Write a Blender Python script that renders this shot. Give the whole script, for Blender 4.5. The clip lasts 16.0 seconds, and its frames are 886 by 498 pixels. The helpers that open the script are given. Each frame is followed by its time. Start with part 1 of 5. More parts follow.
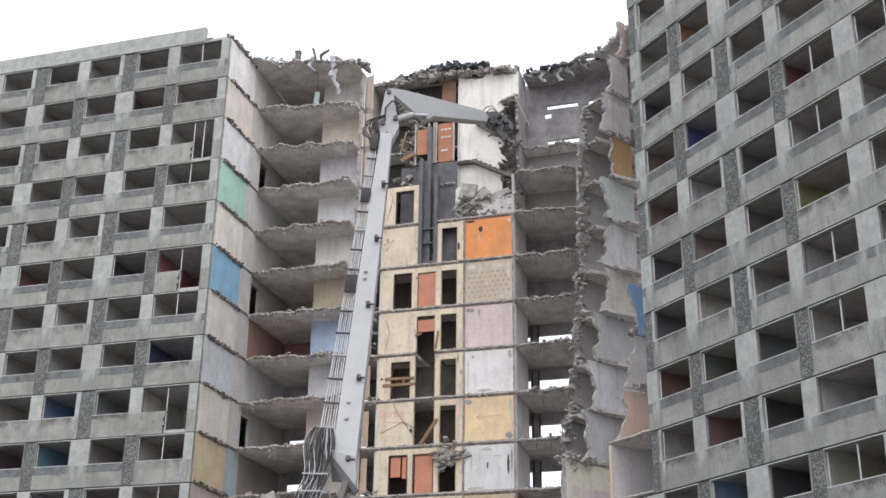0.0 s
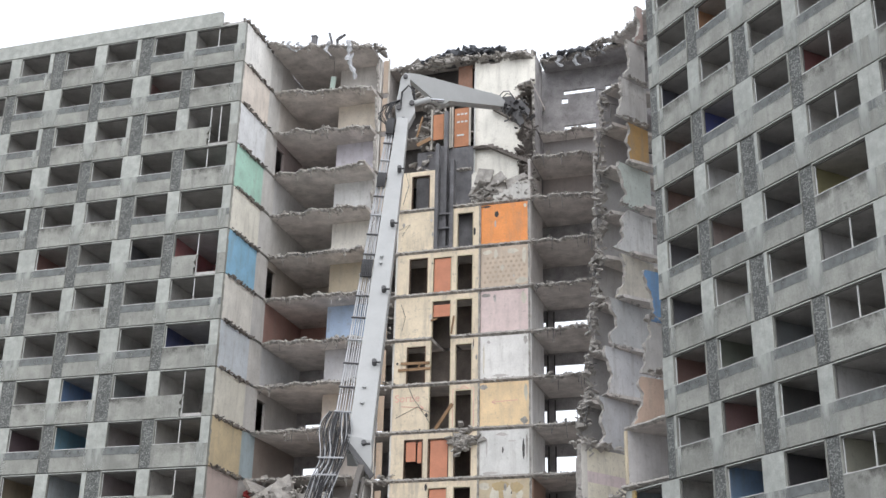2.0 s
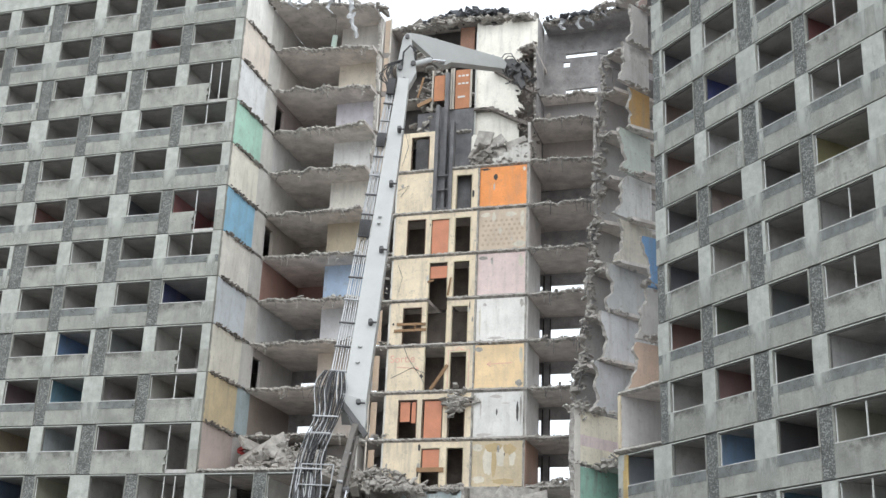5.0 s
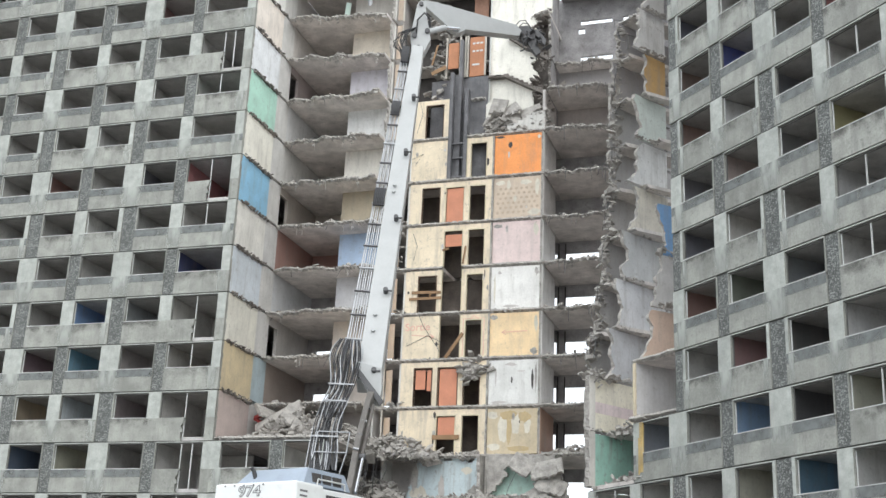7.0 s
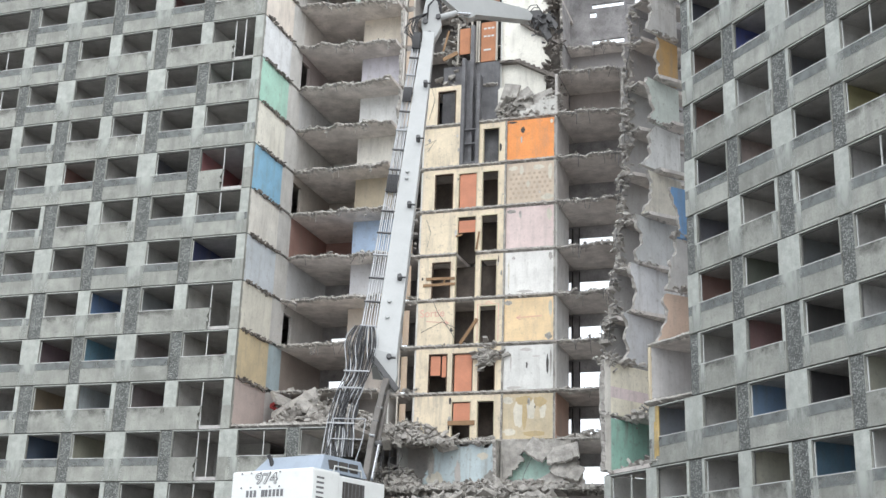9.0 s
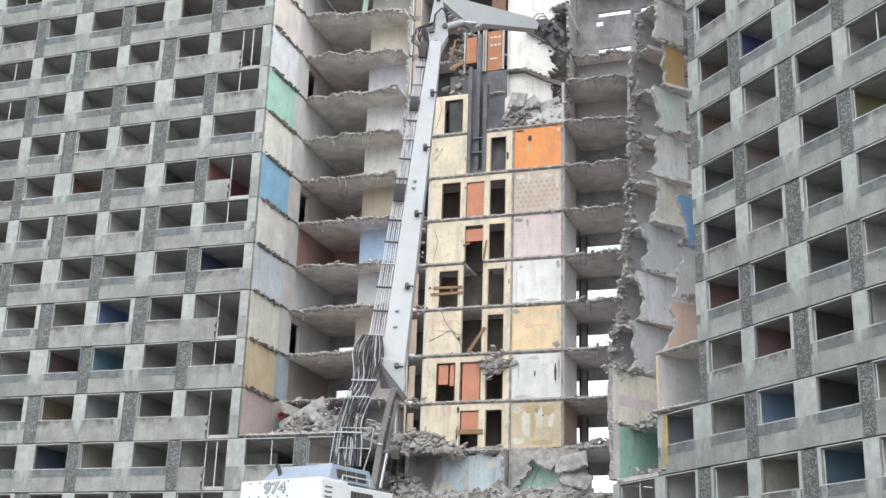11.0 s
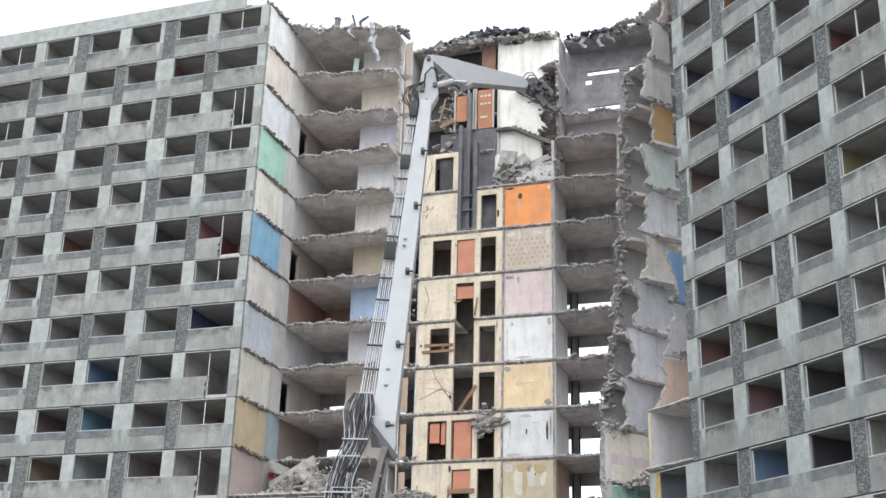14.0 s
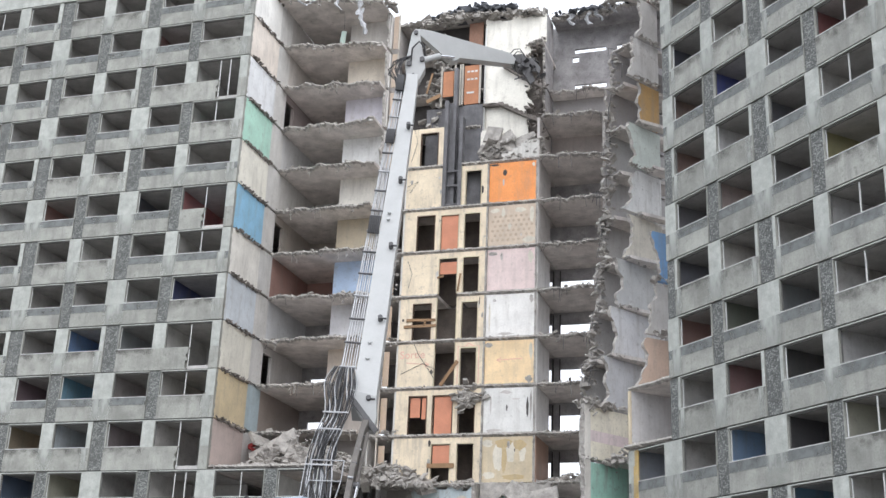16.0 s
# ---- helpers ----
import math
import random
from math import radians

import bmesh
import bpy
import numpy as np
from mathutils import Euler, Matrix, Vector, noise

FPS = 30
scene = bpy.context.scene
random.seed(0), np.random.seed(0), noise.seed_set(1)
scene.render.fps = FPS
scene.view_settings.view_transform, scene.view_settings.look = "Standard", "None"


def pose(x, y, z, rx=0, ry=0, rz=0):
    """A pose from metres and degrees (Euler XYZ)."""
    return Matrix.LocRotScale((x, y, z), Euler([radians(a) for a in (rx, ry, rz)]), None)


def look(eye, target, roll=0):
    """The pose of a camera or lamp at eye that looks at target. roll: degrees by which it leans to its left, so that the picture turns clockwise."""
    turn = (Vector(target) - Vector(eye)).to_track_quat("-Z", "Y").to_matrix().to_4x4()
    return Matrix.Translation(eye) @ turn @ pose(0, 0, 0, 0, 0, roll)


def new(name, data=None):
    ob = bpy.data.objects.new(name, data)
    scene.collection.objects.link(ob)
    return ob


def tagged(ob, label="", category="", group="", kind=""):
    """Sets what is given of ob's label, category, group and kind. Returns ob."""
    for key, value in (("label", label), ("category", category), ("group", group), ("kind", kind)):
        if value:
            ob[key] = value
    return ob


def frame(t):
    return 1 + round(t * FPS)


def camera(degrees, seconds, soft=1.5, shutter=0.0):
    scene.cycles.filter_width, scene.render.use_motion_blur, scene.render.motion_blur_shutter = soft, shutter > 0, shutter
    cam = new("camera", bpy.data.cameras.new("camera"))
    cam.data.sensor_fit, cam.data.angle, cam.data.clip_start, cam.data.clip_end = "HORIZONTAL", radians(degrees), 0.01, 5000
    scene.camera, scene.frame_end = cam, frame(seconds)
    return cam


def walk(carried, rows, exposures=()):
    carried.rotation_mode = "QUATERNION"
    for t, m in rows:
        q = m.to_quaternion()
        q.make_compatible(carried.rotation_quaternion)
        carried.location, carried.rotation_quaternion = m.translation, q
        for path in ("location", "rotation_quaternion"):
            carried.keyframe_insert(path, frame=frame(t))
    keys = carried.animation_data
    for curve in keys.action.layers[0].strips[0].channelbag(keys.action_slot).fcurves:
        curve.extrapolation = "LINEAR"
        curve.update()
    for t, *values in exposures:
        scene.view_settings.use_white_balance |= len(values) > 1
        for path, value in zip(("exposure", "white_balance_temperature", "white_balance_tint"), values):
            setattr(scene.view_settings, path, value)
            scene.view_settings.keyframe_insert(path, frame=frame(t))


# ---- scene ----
# camera: one standing place, slow turns of the wrist (seconds, yaw, pitch, roll)
cam = camera(39.9, 16.0, soft=1.5)
EYE = (0.0, 0.0, 1.7)
TURNS = [
    (0.0, -0.815, 22.571, -0.671),
    (0.5, -0.538, 22.038, -0.960),
    (1.0, -0.558, 21.910, -1.173),
    (1.5, -0.588, 21.890, -1.195),
    (2.0, -0.190, 21.860, -1.110),
    (2.5, -0.587, 21.878, -1.416),
    (3.0, -0.856, 21.586, -1.639),
    (3.5, -1.088, 21.082, -1.716),
    (6.0, -0.448, 19.503, -2.429),
    (6.5, -0.211, 19.087, -2.258),
    (7.0, 0.000, 18.563, -2.281),
    (7.5, 0.283, 18.152, -2.312),
    (8.0, 0.524, 17.893, -2.052),
    (10.5, 0.950, 17.877, -1.865),
    (11.0, 1.210, 18.282, -1.756),
    (11.5, 2.011, 19.217, -1.101),
    (12.0, 1.547, 19.387, -1.236),
    (12.5, 1.110, 20.280, -1.500),
    (13.0, 0.707, 20.583, -1.648),
    (13.5, 0.653, 20.952, -1.573),
    (14.0, 0.863, 20.993, -1.444),
    (14.5, -0.047, 20.794, -1.488),
    (15.0, -0.369, 20.510, -1.983),
    (15.5, -0.310, 20.355, -2.030),
    (16.0, -0.225, 19.868, -2.177),
]
walk(cam, [(t, pose(*EYE, 90 + pitch, roll, yaw)) for t, yaw, pitch, roll in TURNS],
     exposures=[(0.0, -0.01, 6500, 14), (1.0, 0.03, 6500, 13), (3.5, 0.14, 6450, 8), (6.0, 0.29, 6500, 7), (7.0, 0.34, 6500, 7), (8.0, 0.36, 6450, 7), (10.5, 0.39, 6400, 9), (12.0, 0.39, 6300, 9), (13.0, 0.33, 6300, 10), (15.0, 0.26, 6350, 10), (16.0, 0.32, 6400, 11)])

# ---- light: bright overcast sky ----
world = bpy.data.worlds.new("overcast")
scene.world = world
world.use_nodes = True
wn = world.node_tree
sky = wn.nodes.new("ShaderNodeTexSky")
sky.sky_type, sky.sun_disc = "NISHITA", False
sky.sun_elevation, sky.sun_rotation = radians(50), radians(200)
sky.air_density, sky.dust_density, sky.ozone_density = 1.0, 6.0, 1.0
soften = wn.nodes.new("ShaderNodeHueSaturation")
soften.inputs["Saturation"].default_value = 0.3
wn.links.new(sky.outputs[0], soften.inputs["Color"])
cloud = wn.nodes.new("ShaderNodeMix")          # even cloud deck over the sky
cloud.data_type = "RGBA"
cloud.inputs[0].default_value = 0.8
wn.links.new(soften.outputs[0], cloud.inputs[6])
cloud.inputs[7].default_value = (9.4, 9.85, 10.6, 1)
wn.links.new(cloud.outputs[2], wn.nodes["Background"].inputs["Color"])
wn.nodes["Background"].inputs["Strength"].default_value = 0.15
sun = new("sun", bpy.data.lights.new("sun", "SUN"))
sun.data.energy, sun.data.angle, sun.data.color = 1.1, radians(60), (1.0, 0.97, 0.93)
sun.matrix_world = look((55, -30, 90), (0, 60, 10))


# ---- materials ----
def material(name, base, rough=0.85, spread=0.12, scale=1.2, fine=14.0, stain=0.0, stain_colour=(0.12, 0.11, 0.10),
             bump=0.25, metallic=0.0, streak=False, by_object=0.0):
    """A worn surface: broad mottling, fine grain, optional stains (streaked downwards) and relief."""
    m = bpy.data.materials.new(name)
    m.use_nodes = True
    nt = m.node_tree
    N, K = nt.nodes.new, nt.links.new
    bsdf = nt.nodes["Principled BSDF"]
    bsdf.inputs["Roughness"].default_value, bsdf.inputs["Metallic"].default_value = rough, metallic
    co = N("ShaderNodeTexCoord")
    shift = N("ShaderNodeObjectInfo")
    move = N("ShaderNodeVectorMath")
    move.operation = "MULTIPLY_ADD"
    K(shift.outputs["Random"], move.inputs[0])
    move.inputs[1].default_value = (31, 17, 23)
    K(co.outputs["Object"], move.inputs[2])
    broad, grain = N("ShaderNodeTexNoise"), N("ShaderNodeTexNoise")
    for n, s, d in ((broad, scale, 5), (grain, fine, 4)):
        n.inputs["Scale"].default_value, n.inputs["Detail"].default_value = s, d
        K(move.outputs[0], n.inputs["Vector"])
    ramp = N("ShaderNodeMapRange")
    K(broad.outputs[0], ramp.inputs[0])
    ramp.inputs[1].default_value, ramp.inputs[2].default_value = 0.3, 0.7
    ramp.inputs[3].default_value, ramp.inputs[4].default_value = 1 - spread, 1 + spread
    ramp2 = N("ShaderNodeMapRange")
    K(grain.outputs[0], ramp2.inputs[0])
    ramp2.inputs[1].default_value, ramp2.inputs[2].default_value = 0.3, 0.7
    ramp2.inputs[3].default_value, ramp2.inputs[4].default_value = 1 - spread * 0.5, 1 + spread * 0.5
    mul = N("ShaderNodeMath")
    mul.operation = "MULTIPLY"
    K(ramp.outputs[0], mul.inputs[0])
    K(ramp2.outputs[0], mul.inputs[1])
    value = mul.outputs[0]
    if by_object:
        tone = N("ShaderNodeMapRange")
        K(shift.outputs["Random"], tone.inputs[0])
        tone.inputs[3].default_value, tone.inputs[4].default_value = 1 - by_object, 1 + by_object
        m2 = N("ShaderNodeMath")
        m2.operation = "MULTIPLY"
        K(value, m2.inputs[0])
        K(tone.outputs[0], m2.inputs[1])
        value = m2.outputs[0]
    colour = N("ShaderNodeMix")
    colour.data_type, colour.blend_type = "RGBA", "MULTIPLY"
    colour.inputs[0].default_value = 1.0
    colour.inputs[6].default_value = (*base, 1)
    K(value, colour.inputs[7])
    out = colour.outputs[2]
    if stain:
        mapping = N("ShaderNodeMapping")
        K(move.outputs[0], mapping.inputs[0])
        mapping.inputs["Scale"].default_value = (2.6, 2.6, 0.35) if streak else (0.8, 0.8, 0.8)
        dirt = N("ShaderNodeTexNoise")
        dirt.inputs["Scale"].default_value, dirt.inputs["Detail"].default_value = 1.0, 6
        dirt.inputs["Roughness"].default_value = 0.65
        K(mapping.outputs[0], dirt.inputs["Vector"])
        dr = N("ShaderNodeMapRange")
        K(dirt.outputs[0], dr.inputs[0])
        dr.inputs[1].default_value, dr.inputs[2].default_value, dr.inputs[4].default_value = 0.5, 0.78, stain
        mix = N("ShaderNodeMix")
        mix.data_type = "RGBA"
        K(dr.outputs[0], mix.inputs[0])
        K(out, mix.inputs[6])
        mix.inputs[7].default_value = (*stain_colour, 1)
        out = mix.outputs[2]
        # small smudges and chips
        smudge = N("ShaderNodeTexNoise")
        smudge.inputs["Scale"].default_value, smudge.inputs["Detail"].default_value = 3.2, 8
        smudge.inputs["Roughness"].default_value = 0.7
        K(move.outputs[0], smudge.inputs["Vector"])
        sr = N("ShaderNodeMapRange")
        K(smudge.outputs[0], sr.inputs[0])
        sr.inputs[1].default_value, sr.inputs[2].default_value, sr.inputs[4].default_value = 0.56, 0.74, min(0.75, stain)
        mix2 = N("ShaderNodeMix")
        mix2.data_type = "RGBA"
        K(sr.outputs[0], mix2.inputs[0])
        K(out, mix2.inputs[6])
        mix2.inputs[7].default_value = (*[c * 0.75 for c in stain_colour], 1)
        out = mix2.outputs[2]
    K(out, bsdf.inputs["Base Color"])
    if bump:
        b = N("ShaderNodeBump")
        b.inputs["Strength"].default_value, b.inputs["Distance"].default_value = bump, 0.03
        K(grain.outputs[0], b.inputs["Height"])
        K(b.outputs[0], bsdf.inputs["Normal"])
    return m


def pebbled(name):
    """Exposed-aggregate panel: dark ground with pale pebbles."""
    m = bpy.data.materials.new(name)
    m.use_nodes = True
    nt = m.node_tree
    N, K = nt.nodes.new, nt.links.new
    bsdf = nt.nodes["Principled BSDF"]
    bsdf.inputs["Roughness"].default_value = 0.9
    co = N("ShaderNodeTexCoord")
    cells, soft = N("ShaderNodeTexVoronoi"), N("ShaderNodeTexNoise")
    cells.inputs["Scale"].default_value, soft.inputs["Scale"].default_value = 20.0, 1.5
    for n in (cells, soft):
        K(co.outputs["Object"], n.inputs["Vector"])
    ramp = N("ShaderNodeValToRGB")
    K(cells.outputs["Color"], ramp.inputs[0])
    e = ramp.color_ramp.elements
    e[0].position, e[0].color = 0.35, (0.145, 0.152, 0.148, 1)
    e[1].position, e[1].color = 0.8, (0.41, 0.43, 0.41, 1)
    e.new(0.62).color = (0.20, 0.21, 0.205, 1)
    tint = N("ShaderNodeMix")
    tint.data_type, tint.blend_type = "RGBA", "MULTIPLY"
    tint.inputs[0].default_value = 0.6
    K(ramp.outputs[0], tint.inputs[6])
    K(soft.outputs[0], tint.inputs[7])
    K(tint.outputs[2], bsdf.inputs["Base Color"])
    b = N("ShaderNodeBump")
    b.inputs["Strength"].default_value, b.inputs["Distance"].default_value = 0.7, 0.03
    K(cells.outputs["Distance"], b.inputs["Height"])
    K(b.outputs[0], bsdf.inputs["Normal"])
    return m


CONCRETE = material("cast_concrete", (0.315, 0.321, 0.295), spread=0.22, scale=1.1, stain=0.8, stain_colour=(0.19, 0.19, 0.18), streak=True, by_object=0.12)
PALE = material("pale_concrete", (0.415, 0.434, 0.408), spread=0.18, scale=2.2, stain=0.5, stain_colour=(0.31, 0.31, 0.29), streak=True, by_object=0.06)
PEBBLE = pebbled("pebble_dash")
JOINT = material("joint_mortar", (0.07, 0.068, 0.066), spread=0.2)
SLAB = material("raw_slab", (0.66, 0.62, 0.59), spread=0.2, stain=0.4, stain_colour=(0.16, 0.15, 0.14))
BROKEN = material("broken_concrete", (0.40, 0.38, 0.355), spread=0.3, scale=2.5, fine=20, bump=0.6, stain=0.4, stain_colour=(0.17, 0.16, 0.15))
PLASTER = material("room_plaster", (0.74, 0.735, 0.72), stain=0.25, stain_colour=(0.28, 0.26, 0.24))
GREYWALL = material("grey_room_wall", (0.575, 0.545, 0.525), stain=0.35, stain_colour=(0.2, 0.19, 0.18))
FRAME = material("weathered_frame", (0.62, 0.63, 0.62), rough=0.6, bump=0.05)
FLATWALL = material("empty_flat_wall", (0.64, 0.63, 0.61), stain=0.45, stain_colour=(0.26, 0.25, 0.24))
FLATSLAB = material("empty_flat_ceiling", (0.53, 0.52, 0.505), spread=0.15, stain=0.3)
OLDFRAME = material("grey_window_frame", (0.13, 0.128, 0.122), rough=0.6, bump=0.05)
STEEL = material("dark_steel", (0.10, 0.10, 0.105), rough=0.6, bump=0.1, spread=0.25)
GROUND = material("churned_ground", (0.15, 0.14, 0.125), spread=0.3, scale=0.4, stain=0.5)
ROOF = material("roof_felt", (0.13, 0.13, 0.135), spread=0.25)


def runs(name, base, kind):
    """A thin weathering film on the facade, worn through: pale lime runs, a slate band or grime under a sill."""
    m = bpy.data.materials.new(name)
    m.use_nodes = True
    nt = m.node_tree
    N, K = nt.nodes.new, nt.links.new
    bsdf = nt.nodes["Principled BSDF"]
    bsdf.inputs["Roughness"].default_value = 0.9
    bsdf.inputs["Base Color"].default_value = (*base, 1)

    def calc(op, a, b):
        n = N("ShaderNodeMath")
        n.operation = op
        for i, q in enumerate((a, b)):
            if isinstance(q, (int, float)):
                n.inputs[i].default_value = q
            else:
                K(q, n.inputs[i])
        return n.outputs[0]

    def fit(q, lo, hi, to0, to1):
        n = N("ShaderNodeMapRange")
        n.interpolation_type = "SMOOTHSTEP"
        K(q, n.inputs[0])
        for i, value in enumerate((lo, hi, to0, to1)):
            n.inputs[i + 1].default_value = value
        return n.outputs[0]
    co, info, move = N("ShaderNodeTexCoord"), N("ShaderNodeObjectInfo"), N("ShaderNodeVectorMath")
    move.operation = "MULTIPLY_ADD"
    K(info.outputs["Random"], move.inputs[0])
    move.inputs[1].default_value = (37, 19, 29)
    K(co.outputs["Object"], move.inputs[2])
    stretch = N("ShaderNodeMapping")
    K(move.outputs[0], stretch.inputs[0])
    stretch.inputs["Scale"].default_value = (1.9, 1.9, 0.7) if kind == "wash" else (1.6, 1.6, 1.6)
    cloudy = N("ShaderNodeTexNoise")
    cloudy.inputs["Scale"].default_value, cloudy.inputs["Detail"].default_value, cloudy.inputs["Roughness"].default_value = 1.0, 5, 0.6
    K(stretch.outputs[0], cloudy.inputs["Vector"])
    axes = N("ShaderNodeSeparateXYZ")
    K(co.outputs["Generated"], axes.inputs[0])
    rough = cloudy.outputs[0]
    if kind == "wash":
        side = calc("ABSOLUTE", calc("SUBTRACT", calc("MULTIPLY", axes.outputs[0], 2), 1), 0)
        body = fit(calc("ADD", side, calc("MULTIPLY", rough, 0.5)), 0.55, 1.15, 1, 0)
        alpha = calc("MULTIPLY", calc("MULTIPLY", body, fit(rough, 0.3, 0.62, 0.35, 0.95)), fit(axes.outputs[2], 0, 1, 0.55, 1.0))
    elif kind == "band":
        alpha = calc("MULTIPLY", fit(calc("ADD", axes.outputs[2], calc("MULTIPLY", rough, 0.3)), 0.12, 0.3, 0, 1), fit(rough, 0.3, 0.7, 0.95, 0.45))
    else:
        alpha = calc("MULTIPLY", fit(calc("ADD", axes.outputs[2], calc("MULTIPLY", rough, 0.9)), 0.7, 1.5, 0, 0.6), fit(rough, 0.38, 0.62, 0.1, 1))
    K(alpha, bsdf.inputs["Alpha"])
    return m


WASH = runs("lime_runs", (0.45, 0.47, 0.443), "wash")
SLATE = runs("slate_grey_band", (0.20, 0.215, 0.215), "band")
SOIL = runs("sill_grime", (0.16, 0.158, 0.148), "grime")

PAINTS = {}


def paint(r, g, b, worn=0.45):
    """Wall paint of a room, chipped and stained."""
    key = (r, g, b)
    if key not in PAINTS:
        PAINTS[key] = material("wall_paint", key, rough=0.75, spread=0.10, scale=0.9, fine=9, stain=worn, stain_colour=(0.30, 0.28, 0.25), bump=0.1, streak=True)
    return PAINTS[key]



# ---- building helpers ----
STOREY = 2.8
TOP = 37.49          # window head of storey row 0
def head(j):
    return TOP - STOREY * j


def deck(j):
    """Upper face of the slab over storey row j."""
    return TOP + 0.33 - STOREY * j


def put(name, bm, mat, parent=None, label="", smooth=False, matrix=None):
    me = bpy.data.meshes.new(name)
    bmesh.ops.recalc_face_normals(bm, faces=bm.faces)
    bm.to_mesh(me)
    bm.free()
    if smooth:
        me.shade_smooth()
    me.materials.append(mat)
    if any(q.material_index for q in me.polygons):
        me.materials.append(BROKEN)
    ob = new(name, me)
    if parent:
        ob.parent = parent
    if matrix is not None:
        ob.matrix_basis = matrix
    if label:
        tagged(ob, label)
    return ob


def part(name, bm, mat, parent, label=""):
    return put(name, bm, mat, parent, label)


def again(name, mesh, parent, matrix, label=""):
    ob = new(name, mesh)
    ob.parent = parent
    ob.matrix_basis = matrix
    if label:
        tagged(ob, label)
    return ob


def thing(name, matrix, label, category, group="", kind=""):
    ob = new(name)
    ob.matrix_basis = matrix
    ob.empty_display_size = 0.5
    return tagged(ob, label, category, group, kind)


def box(bm, x0, x1, y0, y1, z0, z1, m=None):
    vs = [bm.verts.new((x, y, z)) for x in (x0, x1) for y in (y0, y1) for z in (z0, z1)]
    if m is not None:
        for q in vs:
            q.co = m @ q.co
    for f in ((0, 1, 3, 2), (4, 6, 7, 5), (0, 4, 5, 1), (2, 3, 7, 6), (0, 2, 6, 4), (1, 5, 7, 3)):
        bm.faces.new([vs[i] for i in f])
    return vs


def boxes(*items):
    bm = bmesh.new()
    for i in items:
        box(bm, *i)
    return bm


def holed(us, zs, solid, y0, y1):
    """A wall in the x-z plane from breakpoints; solid(xmid, zmid) says which cells stand."""
    us, zs = sorted(set(round(u, 4) for u in us)), sorted(set(round(z, 4) for z in zs))
    bm = bmesh.new()
    vert = {}

    def v(i, k, s):
        if (i, k, s) not in vert:
            vert[i, k, s] = bm.verts.new((us[i], (y0, y1)[s], zs[k]))
        return vert[i, k, s]
    nx, nz = len(us) - 1, len(zs) - 1
    on = [[solid((us[i] + us[i + 1]) / 2, (zs[k] + zs[k + 1]) / 2) for k in range(nz)] for i in range(nx)]
    for i in range(nx):
        for k in range(nz):
            if not on[i][k]:
                continue
            for s in (0, 1):
                bm.faces.new([v(i, k, s), v(i + 1, k, s), v(i + 1, k + 1, s), v(i, k + 1, s)])
            for di, dk, a, b in ((-1, 0, (i, k), (i, k + 1)), (1, 0, (i + 1, k), (i + 1, k + 1)),
                                 (0, -1, (i, k), (i + 1, k)), (0, 1, (i, k + 1), (i + 1, k + 1))):
                p, q = i + di, k + dk
                if not (0 <= p < nx and 0 <= q < nz and on[p][q]):
                    bm.faces.new([v(*a, 0), v(*b, 0), v(*b, 1), v(*a, 1)])
    return bm


def jag(x, seed, size=0.35, step=0.5):
    """Ragged offset for broken edges."""
    return size * (1.2 * noise.noise((x / step * .55, seed * 7.3, 0)) + 0.5 * noise.noise((x / step * 2.3, seed * 3.7, 5)) + 0.2 * noise.noise((x / step * 8, seed, 9)))


def torn_slab(u0, u1, v_edge, v1, z1, thick, seed, size=0.3, sag=0.0):
    """Floor slab whose front edge is broken off; v_edge(u) is the line of the break."""
    bm = bmesh.new()
    n = max(6, int((u1 - u0) / 0.09))
    rows = []
    for i in range(n + 1):
        u = u0 + (u1 - u0) * i / n
        vf = v_edge(u) + jag(u, seed, size)
        dz = -sag * (0.5 + noise.noise((u * 0.9, seed, 2)))
        up = 0.08 * noise.noise((u * 7, seed, 4))
        mid = vf - 0.05 + 0.16 * noise.noise((u * 6, seed, 7))
        low = vf + 0.12 + 0.24 * noise.noise((u * 5, seed, 11))
        rows.append([bm.verts.new(p) for p in ((u, v1, z1), (u, vf + 0.7, z1), (u, vf, z1 + up + dz), (u, mid, z1 - thick * 0.5 + dz),
                                              (u, low, z1 - thick + dz + up), (u, low + 0.7, z1 - thick), (u, v1, z1 - thick))])
    for a, b in zip(rows, rows[1:]):
        for k in range(7):
            q = (k + 1) % 7
            bm.faces.new([a[k], b[k], b[q], a[q]]).material_index = 1 if k in (2, 3) else 0
    bm.faces.new(rows[0])
    bm.faces.new(rows[-1][::-1])
    return bm


